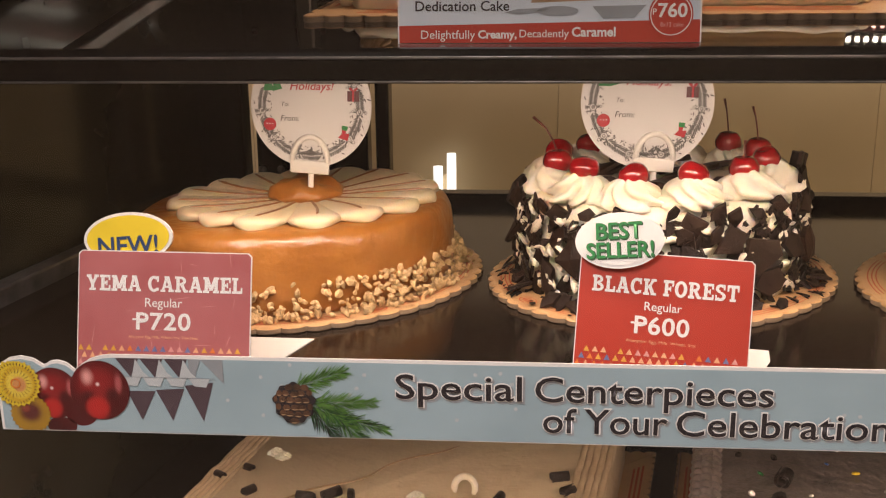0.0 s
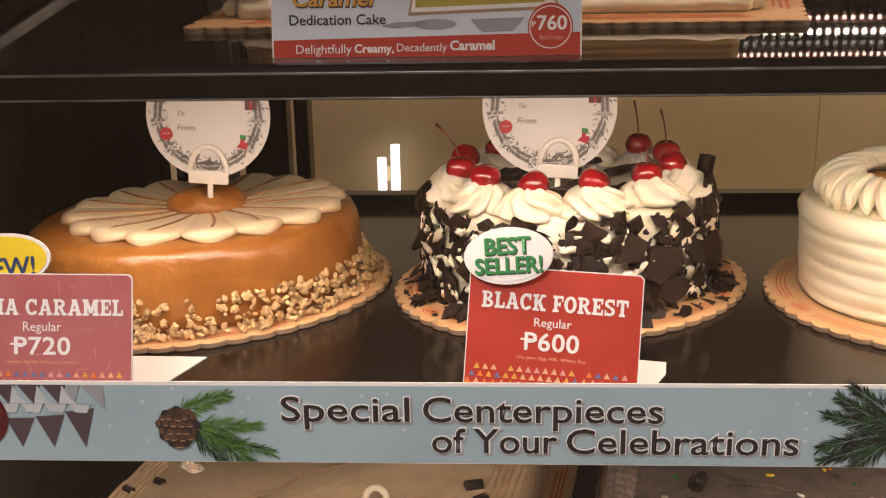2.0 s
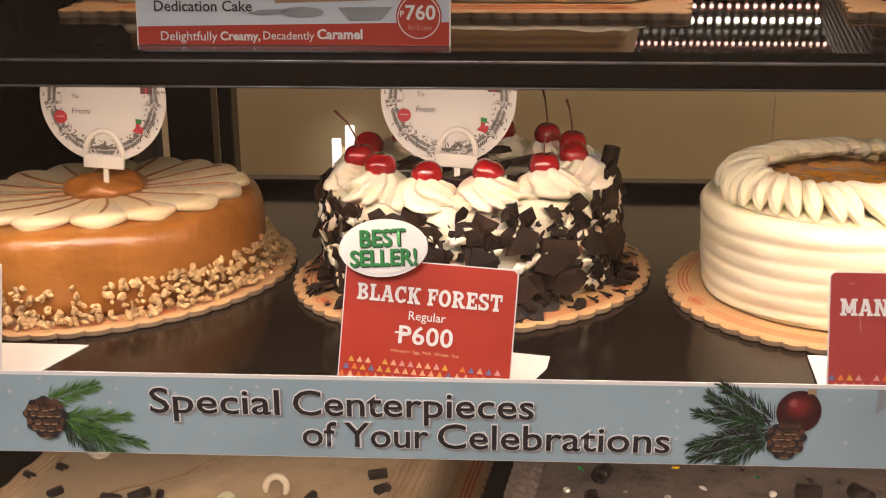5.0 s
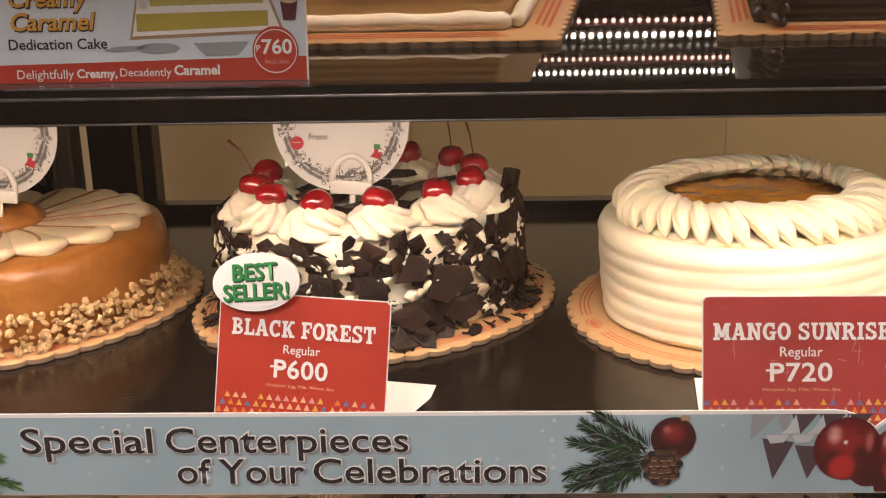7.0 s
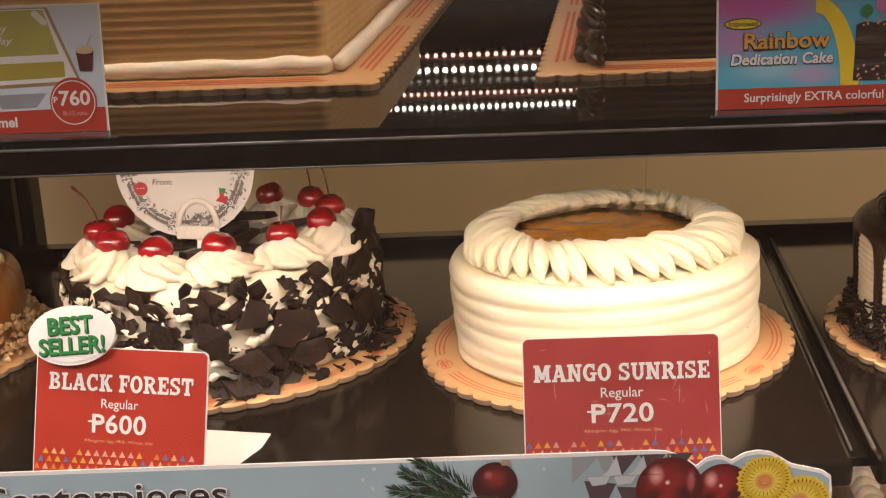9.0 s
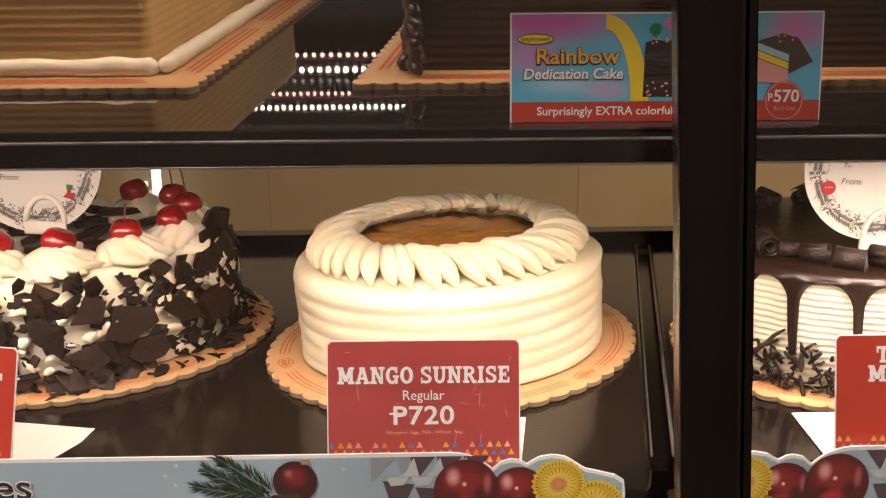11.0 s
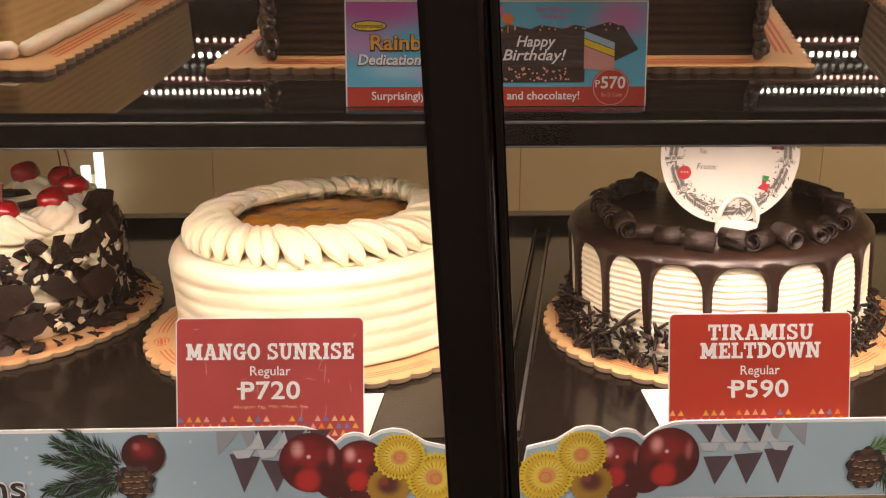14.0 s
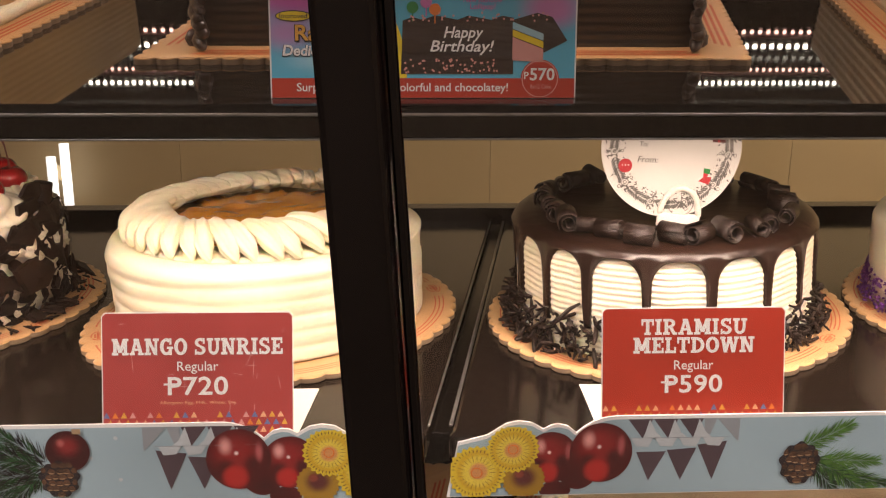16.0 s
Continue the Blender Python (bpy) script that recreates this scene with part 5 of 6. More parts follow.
def capitals(body, material, parent, x, z, width, height, y=-0.0006):
    """Slab-serif capitals printed on a card, each letter built of bars and arcs."""
    tot = sum(SLAB[c][0] + 0.07 if c != " " else 0.42 for c in body) - 0.07
    k = width / tot
    px_, i = 0.0, 0
    shapes = []
    for c in body:
        if c == " ":
            px_ += 0.42
            continue
        for s in SLAB[c][1]:
            shapes.append([(x - width / 2 + (px_ + a) * k, z + b * height) for a, b in s])
        px_ += SLAB[c][0] + 0.07
    bm = bmesh.new()
    for i, s in enumerate(shapes):
        f = bm.faces.new([bm.verts.new((a, y - 4e-6 * (i % 40), b)) for a, b in s])
        f.normal_update()
        if f.normal.y > 0:
            f.normal_flip()
    return part("lettering", bm, material, parent, smooth=False)


# ---------------------------------------------------------------- price cards
CW, CH = 0.1045, 0.0735


def price_card(x, y, lines, price, allergens, material, label, lean=15.0, roll=0.0, turn=0.0, w=CW, tw=0.84, splay=0.14):
    t = thing("price_card", (x, y, 0.9835), label, "price card", "price cards")
    t.matrix_basis = pose(x, y, 0.9835, 0, roll, turn)
    pan = part("card_panel", plate([(-w / 2, 0), (w / 2, 0), (w / 2, CH - 0.002), (w / 2 - 0.002, CH), (-w / 2 + 0.002, CH), (-w / 2, CH - 0.002)], 0.0009), M_WHITE, t, smooth=False, m=pose(0, 0, 0, -lean, 0, 0))
    e = 0.0006
    decal("printed_face", [[(-w / 2 + e, e), (w / 2 - e, e), (w / 2 - e, CH - 0.0024), (w / 2 - 0.0024, CH - e), (-w / 2 + 0.0024, CH - e), (-w / 2 + e, CH - 0.0024)]], material, pan, -0.0002, "red printed face")
    part("card_foot", skew(box(w, 0.068, 0.0007, 0, (0, 0.036, 0.0006)), 0.0, splay), M_WHITE, t, "white card foot", smooth=False)
    if len(lines) == 2:
        capitals(lines[0], M_WHITE, pan, 0, 0.0582, w * 0.575, 0.0090)
        capitals(lines[1], M_WHITE, pan, 0, 0.0478, w * 0.66, 0.0090)
    else:
        capitals(lines[0], M_WHITE, pan, 0, 0.0500, w * tw, 0.0092)
    lettering("Regular", M_WHITE, pan, 0, 0.0412 if len(lines) == 1 else 0.0385, w * 0.215, None, 0.004)
    zp = 0.0280 if len(lines) == 1 else 0.0255
    lettering(price, M_WHITE, pan, 0.0, zp, w * 0.315, 0.0098, 0.018, spacing=1.05)
    xl = -w * 0.1575
    decal("price_bar", [[(xl - 0.0022, zp + 0.0052), (xl + 0.0070, zp + 0.0052), (xl + 0.0070, zp + 0.0063), (xl - 0.0022, zp + 0.0063)]], M_WHITE, pan, -0.0007)
    if allergens:
        lettering(allergens, M_INKP, pan, 0, zp - 0.0052, w * 0.40, 0.0017)
    if material is not M_RED:
        r2 = random.Random(int(abs(x) * 991))
        cr = []
        for k in range(16):
            cx_, cz_, a, Lk = r2.uniform(-w * 0.42, w * 0.46), r2.uniform(0.016, CH - 0.004), r2.choice((0.05, -0.1, 1.4, 1.7)) + r2.uniform(-0.3, 0.3), r2.uniform(0.003, 0.014)
            cr.append(leaf(cx_, cz_, a, Lk, 0.00016))
        decal("crease", cr, M_PINK, pan, -0.00045, "pale crease lines")
    cols = (M_INKP, M_INKA, M_INKS, M_INKP, M_INKO, M_PINK, M_INKA)
    r_ = random.Random(len(price) + int(x * 1000))
    tri = {}
    n = int(w / 0.0047)
    for row in range(3):
        for i in range(n):
            cx_ = -w / 2 + (i + 0.5 + (0.5 if row == 1 else 0) * 0.9) * w / n
            if cx_ > w / 2 - 0.003 or (row == 2 and r_.random() < 0.15):
                continue
            z0 = 0.0068 + row * 0.0042
            tri.setdefault(r_.choice(cols), []).append([(cx_ - 0.0018, z0), (cx_ + 0.0018, z0), (cx_, z0 + 0.0034)])
    for m, sh in tri.items():
        decal("triangle_print", sh, m, pan, -0.0005)
    return t


ALL = "Allergens: Egg, Milk, Wheat, Soy"
price_card(-0.1625, 0.508, ["YEMA CARAMEL"], "P720", "Allergens: Egg, Milk, Wheat, Soy, Tree Nuts", M_REDP, "red price card, coloured pink for the glare on it, with white lettering on the shelf edge", 15, 0.6, 0, 0.103, 0.90, 0.34)
price_card(0.1220, 0.5145, ["BLACK FOREST"], "P600", ALL, M_RED, "bright red price card with white lettering, set slightly askew", 17, 1.3, -9, 0.0970, 0.84, 0.30)
price_card(0.3925, 0.508, ["MANGO SUNRISE"], "P720", ALL, M_REDF, "creased dull red price card with white lettering on the shelf edge", 15, 0.2, 0, CW, 0.89)
price_card(0.6690, 0.508, ["TIRAMISU", "MELTDOWN"], "P590", "", M_RED, "red price card with two white lines on the shelf edge", 13, 0, 0, CW, 0.84, 0.0)


def badge(x, y, z, rx, rz, face, label, words, ink, tilt, lean=15, turn=0):
    t = thing("badge", (x, y, z), label, "badge", "oval badges")
    t.matrix_basis = pose(x, y, z, -lean, tilt, turn)
    part("badge_plate", plate(ell(0, 0, rx, rz, 40), 0.0016), M_WHITE, t, smooth=False)
    decal("badge_face", [ell(0, 0, rx * 0.93, rz * 0.88, 40)], face, t, -0.0003)
    for wd, zz, ww, hh in words:
        if ink is M_INKG:
            lettering(wd, M_PINE, t, 0.0007, zz - 0.0007, ww, hh, 0.03, y=-0.0006)
        lettering(wd, ink, t, 0, zz, ww, hh, 0.018, y=-0.0009)
    return t


badge(-0.1845, 0.5305, 1.0615, 0.0268, 0.0150, M_INKY, "yellow oval badge with white rim behind a price card", [("NEW!", -0.0095, 0.036, 0.0105)], M_NAVY, -4)
badge(0.1000, 0.5370, 1.0615, 0.0252, 0.0160, M_WHITE, "white oval badge with green lettering clipped on a price card", [("BEST", 0.0012, 0.026, 0.0092), ("SELLER!", -0.0095, 0.038, 0.0088)], M_INKG, -6, 17, -9)

# ---------------------------------------------------------------- promotion cards


def promo(x, w, h, label):
    t = thing("promotion_card", (x, 0.523, 1.1725), label, "sign", "promotion cards")
    pan = part("card_panel", plate([(-w / 2, 0), (w / 2, 0), (w / 2, h), (-w / 2, h)], 0.0012), M_WHITE, t, smooth=False, m=pose(0, 0, 0, -6, 0, 0))
    part("card_foot", skew(box(w, 0.05, 0.0008, 0, (0, 0.027, 0.0006))), M_WHITE, t, smooth=False)
    return pan


def rect(x0, z0, x1, z1):
    return [(x0, z0), (x1, z0), (x1, z1), (x0, z1)]


w, h = 0.160, 0.0625
L = -w / 2
p = promo(0.0575, w, h, "pale blue promotion card for a caramel cake standing on the shelf")
decal("printed_sky", [rect(L + 0.0008, 0.0008, -L - 0.0008, h - 0.0008)], M_PALEBLUE, p, -0.0002)
decal("printed_band", [[(L + 0.0008, 0.0008), (-L - 0.0008, 0.0008), (-L - 0.0008, 0.0125), (L + 0.0008, 0.0098)]], M_RED, p, -0.0004, "red printed band")
lettering("Delightfully", M_WHITE, p, L + 0.0125, 0.0030, 0.0290, None, 0.004, align="L", y=-0.0007)
lettering("Creamy,", M_WHITE, p, L + 0.0430, 0.0032, 0.0205, None, 0.03, align="L", y=-0.0007)
lettering("Decadently", M_WHITE, p, L + 0.0650, 0.0036, 0.0260, None, 0.004, align="L", y=-0.0007)
lettering("Caramel", M_WHITE, p, L + 0.0925, 0.0040, 0.0230, None, 0.03, align="L", y=-0.0007)
lettering("Dedication Cake", M_INKK, p, L + 0.0095, 0.0175, 0.0500, 0.0052, 0.012, align="L")
for k, (wd, zz, ww) in enumerate((("Creamy", 0.0385, 0.040), ("Caramel", 0.0270, 0.043))):
    lettering(wd, M_INKK, p, L + 0.0118, zz - 0.0005, ww, 0.0085, 0.045, align="L", slant=0.2, y=-0.0006)
    lettering(wd, M_INKA, p, L + 0.0115, zz, ww, 0.0085, 0.02, align="L", slant=0.2, y=-0.0009)
X = L + 0.075
decal("tray_print", [[(X - 0.004, 0.0215), (X + 0.074, 0.0240), (X + 0.060, 0.0610), (X + 0.004, 0.0610)]], M_MOCHAD, p, -0.0004, "printed brown tray")
decal("tray_print", [[(X - 0.0025, 0.0232), (X + 0.072, 0.0256), (X + 0.0585, 0.0605), (X + 0.0052, 0.0605)]], M_WHITE, p, -0.0006)
decal("cake_print", [[(X, 0.0255), (X + 0.066, 0.0275), (X + 0.066, 0.0350), (X, 0.0340)]], mat("yellow_cake_print", (0.45, 0.36, 0.05), 0.4), p, -0.0008, "printed yellow cake")
decal("cake_print", [[(X + 0.001, 0.0375), (X + 0.064, 0.0385), (X + 0.058, 0.0600), (X + 0.006, 0.0600)]], mat("olive_cake_top_print", (0.48, 0.42, 0.10), 0.4), p, -0.0008)
decal("piping_print", [ell(X + 0.004 + 0.0044 * i, 0.0362 + 0.00006 * i, 0.0020, 0.0017, 10, 0.3) for i in range(14)] + [ell(X + 0.002 + 0.002 * (i % 3), 0.038 + 0.0016 * (i // 3), 0.0015, 0.0015, 8) for i in range(6)] + [ell(X + 0.058 - 0.001 * i, 0.054 + 0.001 * i, 0.0018, 0.0016, 8) for i in range(5)], M_WHITE, p, -0.0010, "printed white piping")
lettering("Happy", M_WHITE, p, X + 0.033, 0.0500, 0.014, 0.0035, 0.004, y=-0.0011, slant=0.3)
lettering("Birthday", M_WHITE, p, X + 0.032, 0.0440, 0.020, 0.0035, 0.004, y=-0.0011, slant=0.3)
decal("spoon_print", [leaf(X - 0.018, 0.0165, 0.06, 0.024, 0.0014), ell(X + 0.010, 0.0172, 0.011, 0.0026, 20), [(X + 0.028, 0.0195), (X + 0.056, 0.0200), (X + 0.050, 0.0135), (X + 0.034, 0.0130)]], M_PENN2, p, -0.0007, "printed grey spoon and bowl")
decal("drink_print", [[(0.0685, 0.030), (0.0745, 0.030), (0.0760, 0.040), (0.0672, 0.040)]], M_BALLD, p, -0.0009, "printed iced drink")
decal("drink_print", [ell(0.0716, 0.0402, 0.0046, 0.0020, 16), leaf(0.0720, 0.0405, 1.1, 0.0085, 0.0004)], M_MOCHA, p, -0.0010)
decal("price_disc", [ell(0.0640, 0.0150, 0.0115, 0.0122, 36)], M_RED, p, -0.0009, "red printed price disc")
decal("price_disc", ringlet(0.0640, 0.0150, 0.0108, 0.0005, 36), M_WHITE, p, -0.0011)
lettering("P", M_WHITE, p, 0.0555, 0.0150, 0.0020, None, 0.01, y=-0.0012)
lettering("760", M_WHITE, p, 0.0648, 0.0138, 0.0152, 0.0070, 0.022, y=-0.0012)
lettering("8x12 cake", M_PINK, p, 0.0645, 0.0088, 0.0120, 0.0023, 0.006, y=-0.0012)

w, h = 0.158, 0.0550
L = -w / 2
p = promo(0.5170, w, h, "bright blue and pink promotion card for a rainbow chocolate cake")
decal("printed_sky", [rect(L + 0.0008, 0.0008, -L - 0.0008, h - 0.0008)], spots_mat("sky_and_cloud_print", (0.10, 0.42, 0.58), (
    ((0.50, 0.10, 0.36), 0.10, 0.96, 0.34, 0.34, 0.8), ((0.44, 0.24, 0.46), 0.05, 0.62, 0.16, 0.25, 0.9), ((0.30, 0.54, 0.64), 0.17, 0.36, 0.18, 0.16, 0.9), ((0.42, 0.36, 0.52), 0.30, 0.30, 0.12, 0.14, 0.9),
    ((0.52, 0.20, 0.42), 0.92, 0.85, 0.14, 0.28, 0.8))), p, -0.0002, "printed blue sky with pink clouds")
decal("arc_print", [[(L + 0.0500 + 0.0095 * s * math.cos(a), 0) for s in (1,)] and [(L + 0.048 + 0.022 * math.sin(t), 0.0105 + 0.0435 * math.cos(t)) for t in [i * 0.13 for i in range(13)]] + [(L + 0.048 + 0.013 * math.sin(t), 0.0105 + 0.036 * math.cos(t)) for t in [i * 0.13 for i in reversed(range(13))]] for a in (0,)], M_INKY, p, -0.0007, "printed yellow arc")
decal("printed_band", [rect(L + 0.0008, 0.0008, -L - 0.0008, 0.0108)], M_RED, p, -0.0008, "red printed band")
lettering("Surprisingly EXTRA colorful and chocolatey!", M_WHITE, p, L + 0.0135, 0.0042, 0.1090, 0.0042, 0.014, align="L", y=-0.0011)
decal("label_print", [ell(L + 0.0125, 0.0420, 0.0092, 0.0028, 28)], M_INKK, p, -0.0008)
decal("label_print", [ell(L + 0.0125, 0.0420, 0.0087, 0.0023, 28)], M_INKY, p, -0.0010)
lettering("Improved", M_INKK, p, L + 0.0125, 0.0409, 0.0140, 0.0024, 0.006, y=-0.0012)
lettering("Rainbow", M_INKK, p, L + 0.0128, 0.0296, 0.0430, 0.0078, 0.055, align="L", y=-0.0009)
lettering("Rainbow", M_INKA, p, L + 0.0132, 0.0300, 0.0422, 0.0076, 0.02, align="L", y=-0.0012)
lettering("Dedication Cake", M_INKK, p, L + 0.0062, 0.0220, 0.0512, 0.0054, 0.05, align="L", y=-0.0009, slant=0.15)
lettering("Dedication Cake", M_WHITE, p, L + 0.0066, 0.0223, 0.0504, 0.0052, 0.028, align="L", y=-0.0012, slant=0.15)
CB = L + 0.0670
decal("cake_print", [[(CB, 0.0130), (CB + 0.058, 0.0130), (CB + 0.058, 0.0400)] + [(CB + 0.058 - 0.0058 * i, 0.0415 + 0.0012 * math.sin(i * 2.1)) for i in range(10)] + [(CB + 0.001, 0.0400)]], M_SLABCHOC, p, -0.0009, "printed chocolate cake")
decal("cake_print", [[(CB + 0.056, 0.0400), (CB + 0.070, 0.0440), (CB + 0.078, 0.0420), (CB + 0.086, 0.0300), (CB + 0.074, 0.0240), (CB + 0.056, 0.0300)]], M_SLABCHOC, p, -0.0010)
decal("layer_print", [[(CB + 0.0575, 0.0360), (CB + 0.0735, 0.0300), (CB + 0.0735, 0.0335), (CB + 0.0575, 0.0395)]], M_SKYB, p, -0.0012, "printed blue cake layer")
decal("layer_print", [[(CB + 0.0575, 0.0322), (CB + 0.0735, 0.0262), (CB + 0.0735, 0.0296), (CB + 0.0575, 0.0356)]], M_INKY, p, -0.0012, "printed yellow cake layer")
decal("layer_print", [[(CB + 0.0575, 0.0200), (CB + 0.0735, 0.0190), (CB + 0.0735, 0.0258), (CB + 0.0575, 0.0318)]], M_PINK, p, -0.0012, "printed pink cake layer")
r_ = random.Random(2)
decal("sprinkle_print", [ell(CB + r_.uniform(0.001, 0.050), r_.uniform(0.0135, 0.0205), 0.0006, 0.0006, 6) for i in range(60)] + [ell(CB + r_.uniform(0.004, 0.078), r_.uniform(0.0395, 0.0440), 0.0006, 0.0006, 6) for i in range(34)], M_PINK, p, -0.0013, "printed pink sprinkles")
lettering("Happy", M_WHITE, p, CB + 0.0220, 0.0315, 0.0205, 0.0055, 0.014, align="L", y=-0.0014, slant=0.25)
lettering("Birthday!", M_WHITE, p, CB + 0.0150, 0.0245, 0.0330, 0.0055, 0.014, align="L", y=-0.0014, slant=0.25)
lettering("New Rainbow", M_MAGENTA, p, CB + 0.0420, 0.0492, 0.0200, 0.0027, 0.01, y=-0.0012)
lettering("Lollipop!", M_MAGENTA, p, CB + 0.0420, 0.0458, 0.0130, 0.0027, 0.01, y=-0.0012)
for k, (xx, zz, m) in enumerate(((0.006, 0.0465, M_INKG), (0.013, 0.0492, M_MAGENTA), (0.0175, 0.0455, M_INKO))):
    decal("lollipop_print", [ell(CB + xx, zz, 0.0030, 0.0030, 18), rect(CB + xx - 0.0003, zz - 0.007, CB + xx + 0.0003, zz - 0.002)], m, p, -0.0011, "printed swirl lollipop")
decal("price_disc", [ell(0.0600, 0.0105, 0.0100, 0.0100, 36)], M_RED, p, -0.0012, "red printed price disc")
decal("price_disc", ringlet(0.0600, 0.0105, 0.0095, 0.0005, 36), M_PINK, p, -0.0014)
lettering("P", M_WHITE, p, 0.0530, 0.0105, 0.0024, None, 0.012, y=-0.0015)
lettering("570", M_WHITE, p, 0.0612, 0.0100, 0.0130, 0.0060, 0.022, y=-0.0015)
lettering("8x12 Cake", M_PINK, p, 0.0605, 0.0056, 0.0110, 0.0022, 0.008, y=-0.0015)

# ---------------------------------------------------------------- shelf banners
ZL, ZH = 0.9515, 1.0
YB = 0.5015


def end_bumps():
    """The wavy top of a banner's end, from the tip inwards: (distance, height)."""
    return [(0, ZL), (0, 0.974), (0.001, 0.982), (0.006, 0.9855), (0.014, 0.9875), (0.022, 0.9895), (0.028, 0.9935), (0.033, 0.9968), (0.040, 0.9980), (0.047, 0.9968),
            (0.0535, 0.9928), (0.058, 0.9953), (0.062, 0.9958), (0.067, 0.9945), (0.072, 0.9902), (0.076, 0.9937), (0.081, 0.9970), (0.088, 0.9993), (0.094, ZH)]


def fan(x, z, r, n=26):
    return [(x + (r if i % 2 else r * 0.90) * math.cos(math.pi * i / n), z + (r if i % 2 else r * 0.90) * math.sin(math.pi * i / n)) for i in range(2 * n)]


def clipz(shape):
    return [(x, min(max(z, ZL + 0.0008), 1.02)) for x, z in shape]


def tilted(cx, cz, rx, rz, a, n=16):
    c, s = math.cos(a), math.sin(a)
    return clipz([(cx + rx * math.cos(t) * c - rz * math.sin(t) * s, cz + rx * math.cos(t) * s + rz * math.sin(t) * c) for t in [2 * math.pi * i / n for i in range(n)]])




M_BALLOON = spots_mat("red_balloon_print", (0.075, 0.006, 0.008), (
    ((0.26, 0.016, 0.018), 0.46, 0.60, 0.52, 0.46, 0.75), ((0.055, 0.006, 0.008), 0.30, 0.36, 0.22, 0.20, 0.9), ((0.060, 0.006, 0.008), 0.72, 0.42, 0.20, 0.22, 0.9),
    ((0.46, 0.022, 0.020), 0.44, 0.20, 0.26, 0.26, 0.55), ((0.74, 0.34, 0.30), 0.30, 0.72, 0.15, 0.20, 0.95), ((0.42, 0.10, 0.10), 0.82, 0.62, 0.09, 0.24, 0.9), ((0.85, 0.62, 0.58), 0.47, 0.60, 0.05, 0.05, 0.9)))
M_BAUBLE = spots_mat("dark_red_bauble_print", (0.045, 0.006, 0.008), (
    ((0.22, 0.018, 0.020), 0.50, 0.62, 0.40, 0.36, 0.9), ((0.40, 0.10, 0.09), 0.36, 0.70, 0.14, 0.14, 0.9)))
M_FANP = spots_mat("yellow_fan_print", (0.66, 0.47, 0.03), (
    ((0.58, 0.36, 0.02), 0.5, 0.5, 0.44, 0.44, 0.2), ((0.70, 0.52, 0.06), 0.5, 0.5, 0.36, 0.36, 0.3), ((0.60, 0.27, 0.09), 0.5, 0.5, 0.20, 0.20, 0.4)), 0.45)
M_FAND = spots_mat("shaded_fan_print", (0.36, 0.20, 0.02), (
    ((0.10, 0.02, 0.02), 0.5, 0.5, 0.40, 0.40, 0.7), ((0.24, 0.05, 0.03), 0.4, 0.6, 0.14, 0.14, 0.6)), 0.45)


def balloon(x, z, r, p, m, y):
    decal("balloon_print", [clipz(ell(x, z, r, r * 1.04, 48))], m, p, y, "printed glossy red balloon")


def pennants(x, p, s=1):
    for n, (rows, m) in enumerate((
            ([[(0.0143 * i, ZH - 0.0018), (0.0143 * i + 0.0138, ZH - 0.0018), (0.0143 * i + 0.0085, ZH - 0.0135)] for i in range(3)], M_PENNANT),
            ([[(0.0055 + 0.0172 * i, 0.9780 + 0.0010 * i * i), (0.0055 + 0.0172 * i + 0.0168, 0.9782 + 0.0010 * (i + 1) * i), (0.0055 + 0.0172 * i + 0.0078 + 0.001 * i, 0.9600)] for i in range(3)], M_PENNANT),
            ([[(0.0430, ZH - 0.0018), (0.0500, ZH - 0.0018), (0.0465, ZH - 0.0120), (0.0430, ZH - 0.0110)], [(0.0500, ZH - 0.0018), (0.0630, ZH - 0.0018), (0.0630, ZH - 0.0165)]], M_PENN2),
            ([[(0.0120 + 0.0140 * i, ZH - 0.0020), (0.0160 + 0.0140 * i, ZH - 0.0100), (0.0160 + 0.0140 * i + 0.004, ZH - 0.0135), (0.0090 + 0.0140 * i, ZH - 0.0135)] for i in range(3)], M_PALEP),
            ([[(0.002 + 0.0135 * i, 0.9868), (0.002 + 0.0135 * i + 0.0125, 0.9866), (0.002 + 0.0135 * i + 0.0100, 0.9812), (0.002 + 0.0135 * i + 0.0030, 0.9818)] for i in range(4)], M_PALEP))):
        decal("pennant_print", [[(x + s * a, q) for a, q in sh] for sh in rows], m, p, -0.0006 - 0.00008 * n, "printed pennants")
    decal("cord_print", [[(x, 0.9868), (x + s * 0.058, 0.9866), (x + s * 0.058, 0.9869), (x, 0.9871)]], M_PENN2, p, -0.0011)


def branch(x, z, ang, L, p, seed, m, y):
    """A printed fir twig: fine needles of two greens on both sides of a bent stem."""
    r_ = random.Random(seed)
    dark, pale = [], []
    n = int(L / 0.00050)
    bend = r_.uniform(-0.25, 0.25)
    px_, pz_ = x, z
    for i in range(n):
        t = i / n
        aa = ang + bend * t
        px_, pz_ = px_ + L / n * math.cos(aa), pz_ + L / n * math.sin(aa)
        for s in (1, -1):
            a = aa + s * r_.uniform(0.35, 0.95) * (1 - 0.4 * t)
            q = clipz(leaf(px_, pz_, a, 0.0118 * (1 - 0.45 * t ** 2) * r_.uniform(0.55, 1.15), r_.uniform(0.00018, 0.00030)))
            (pale if r_.random() < 0.30 else dark).append(q)
    decal("fir_twig_print", dark, m, p, y, "printed green fir twig")
    decal("fir_needle_print", pale, M_PINEL if m is not M_INKK else M_PINE, p, y - 0.00005)


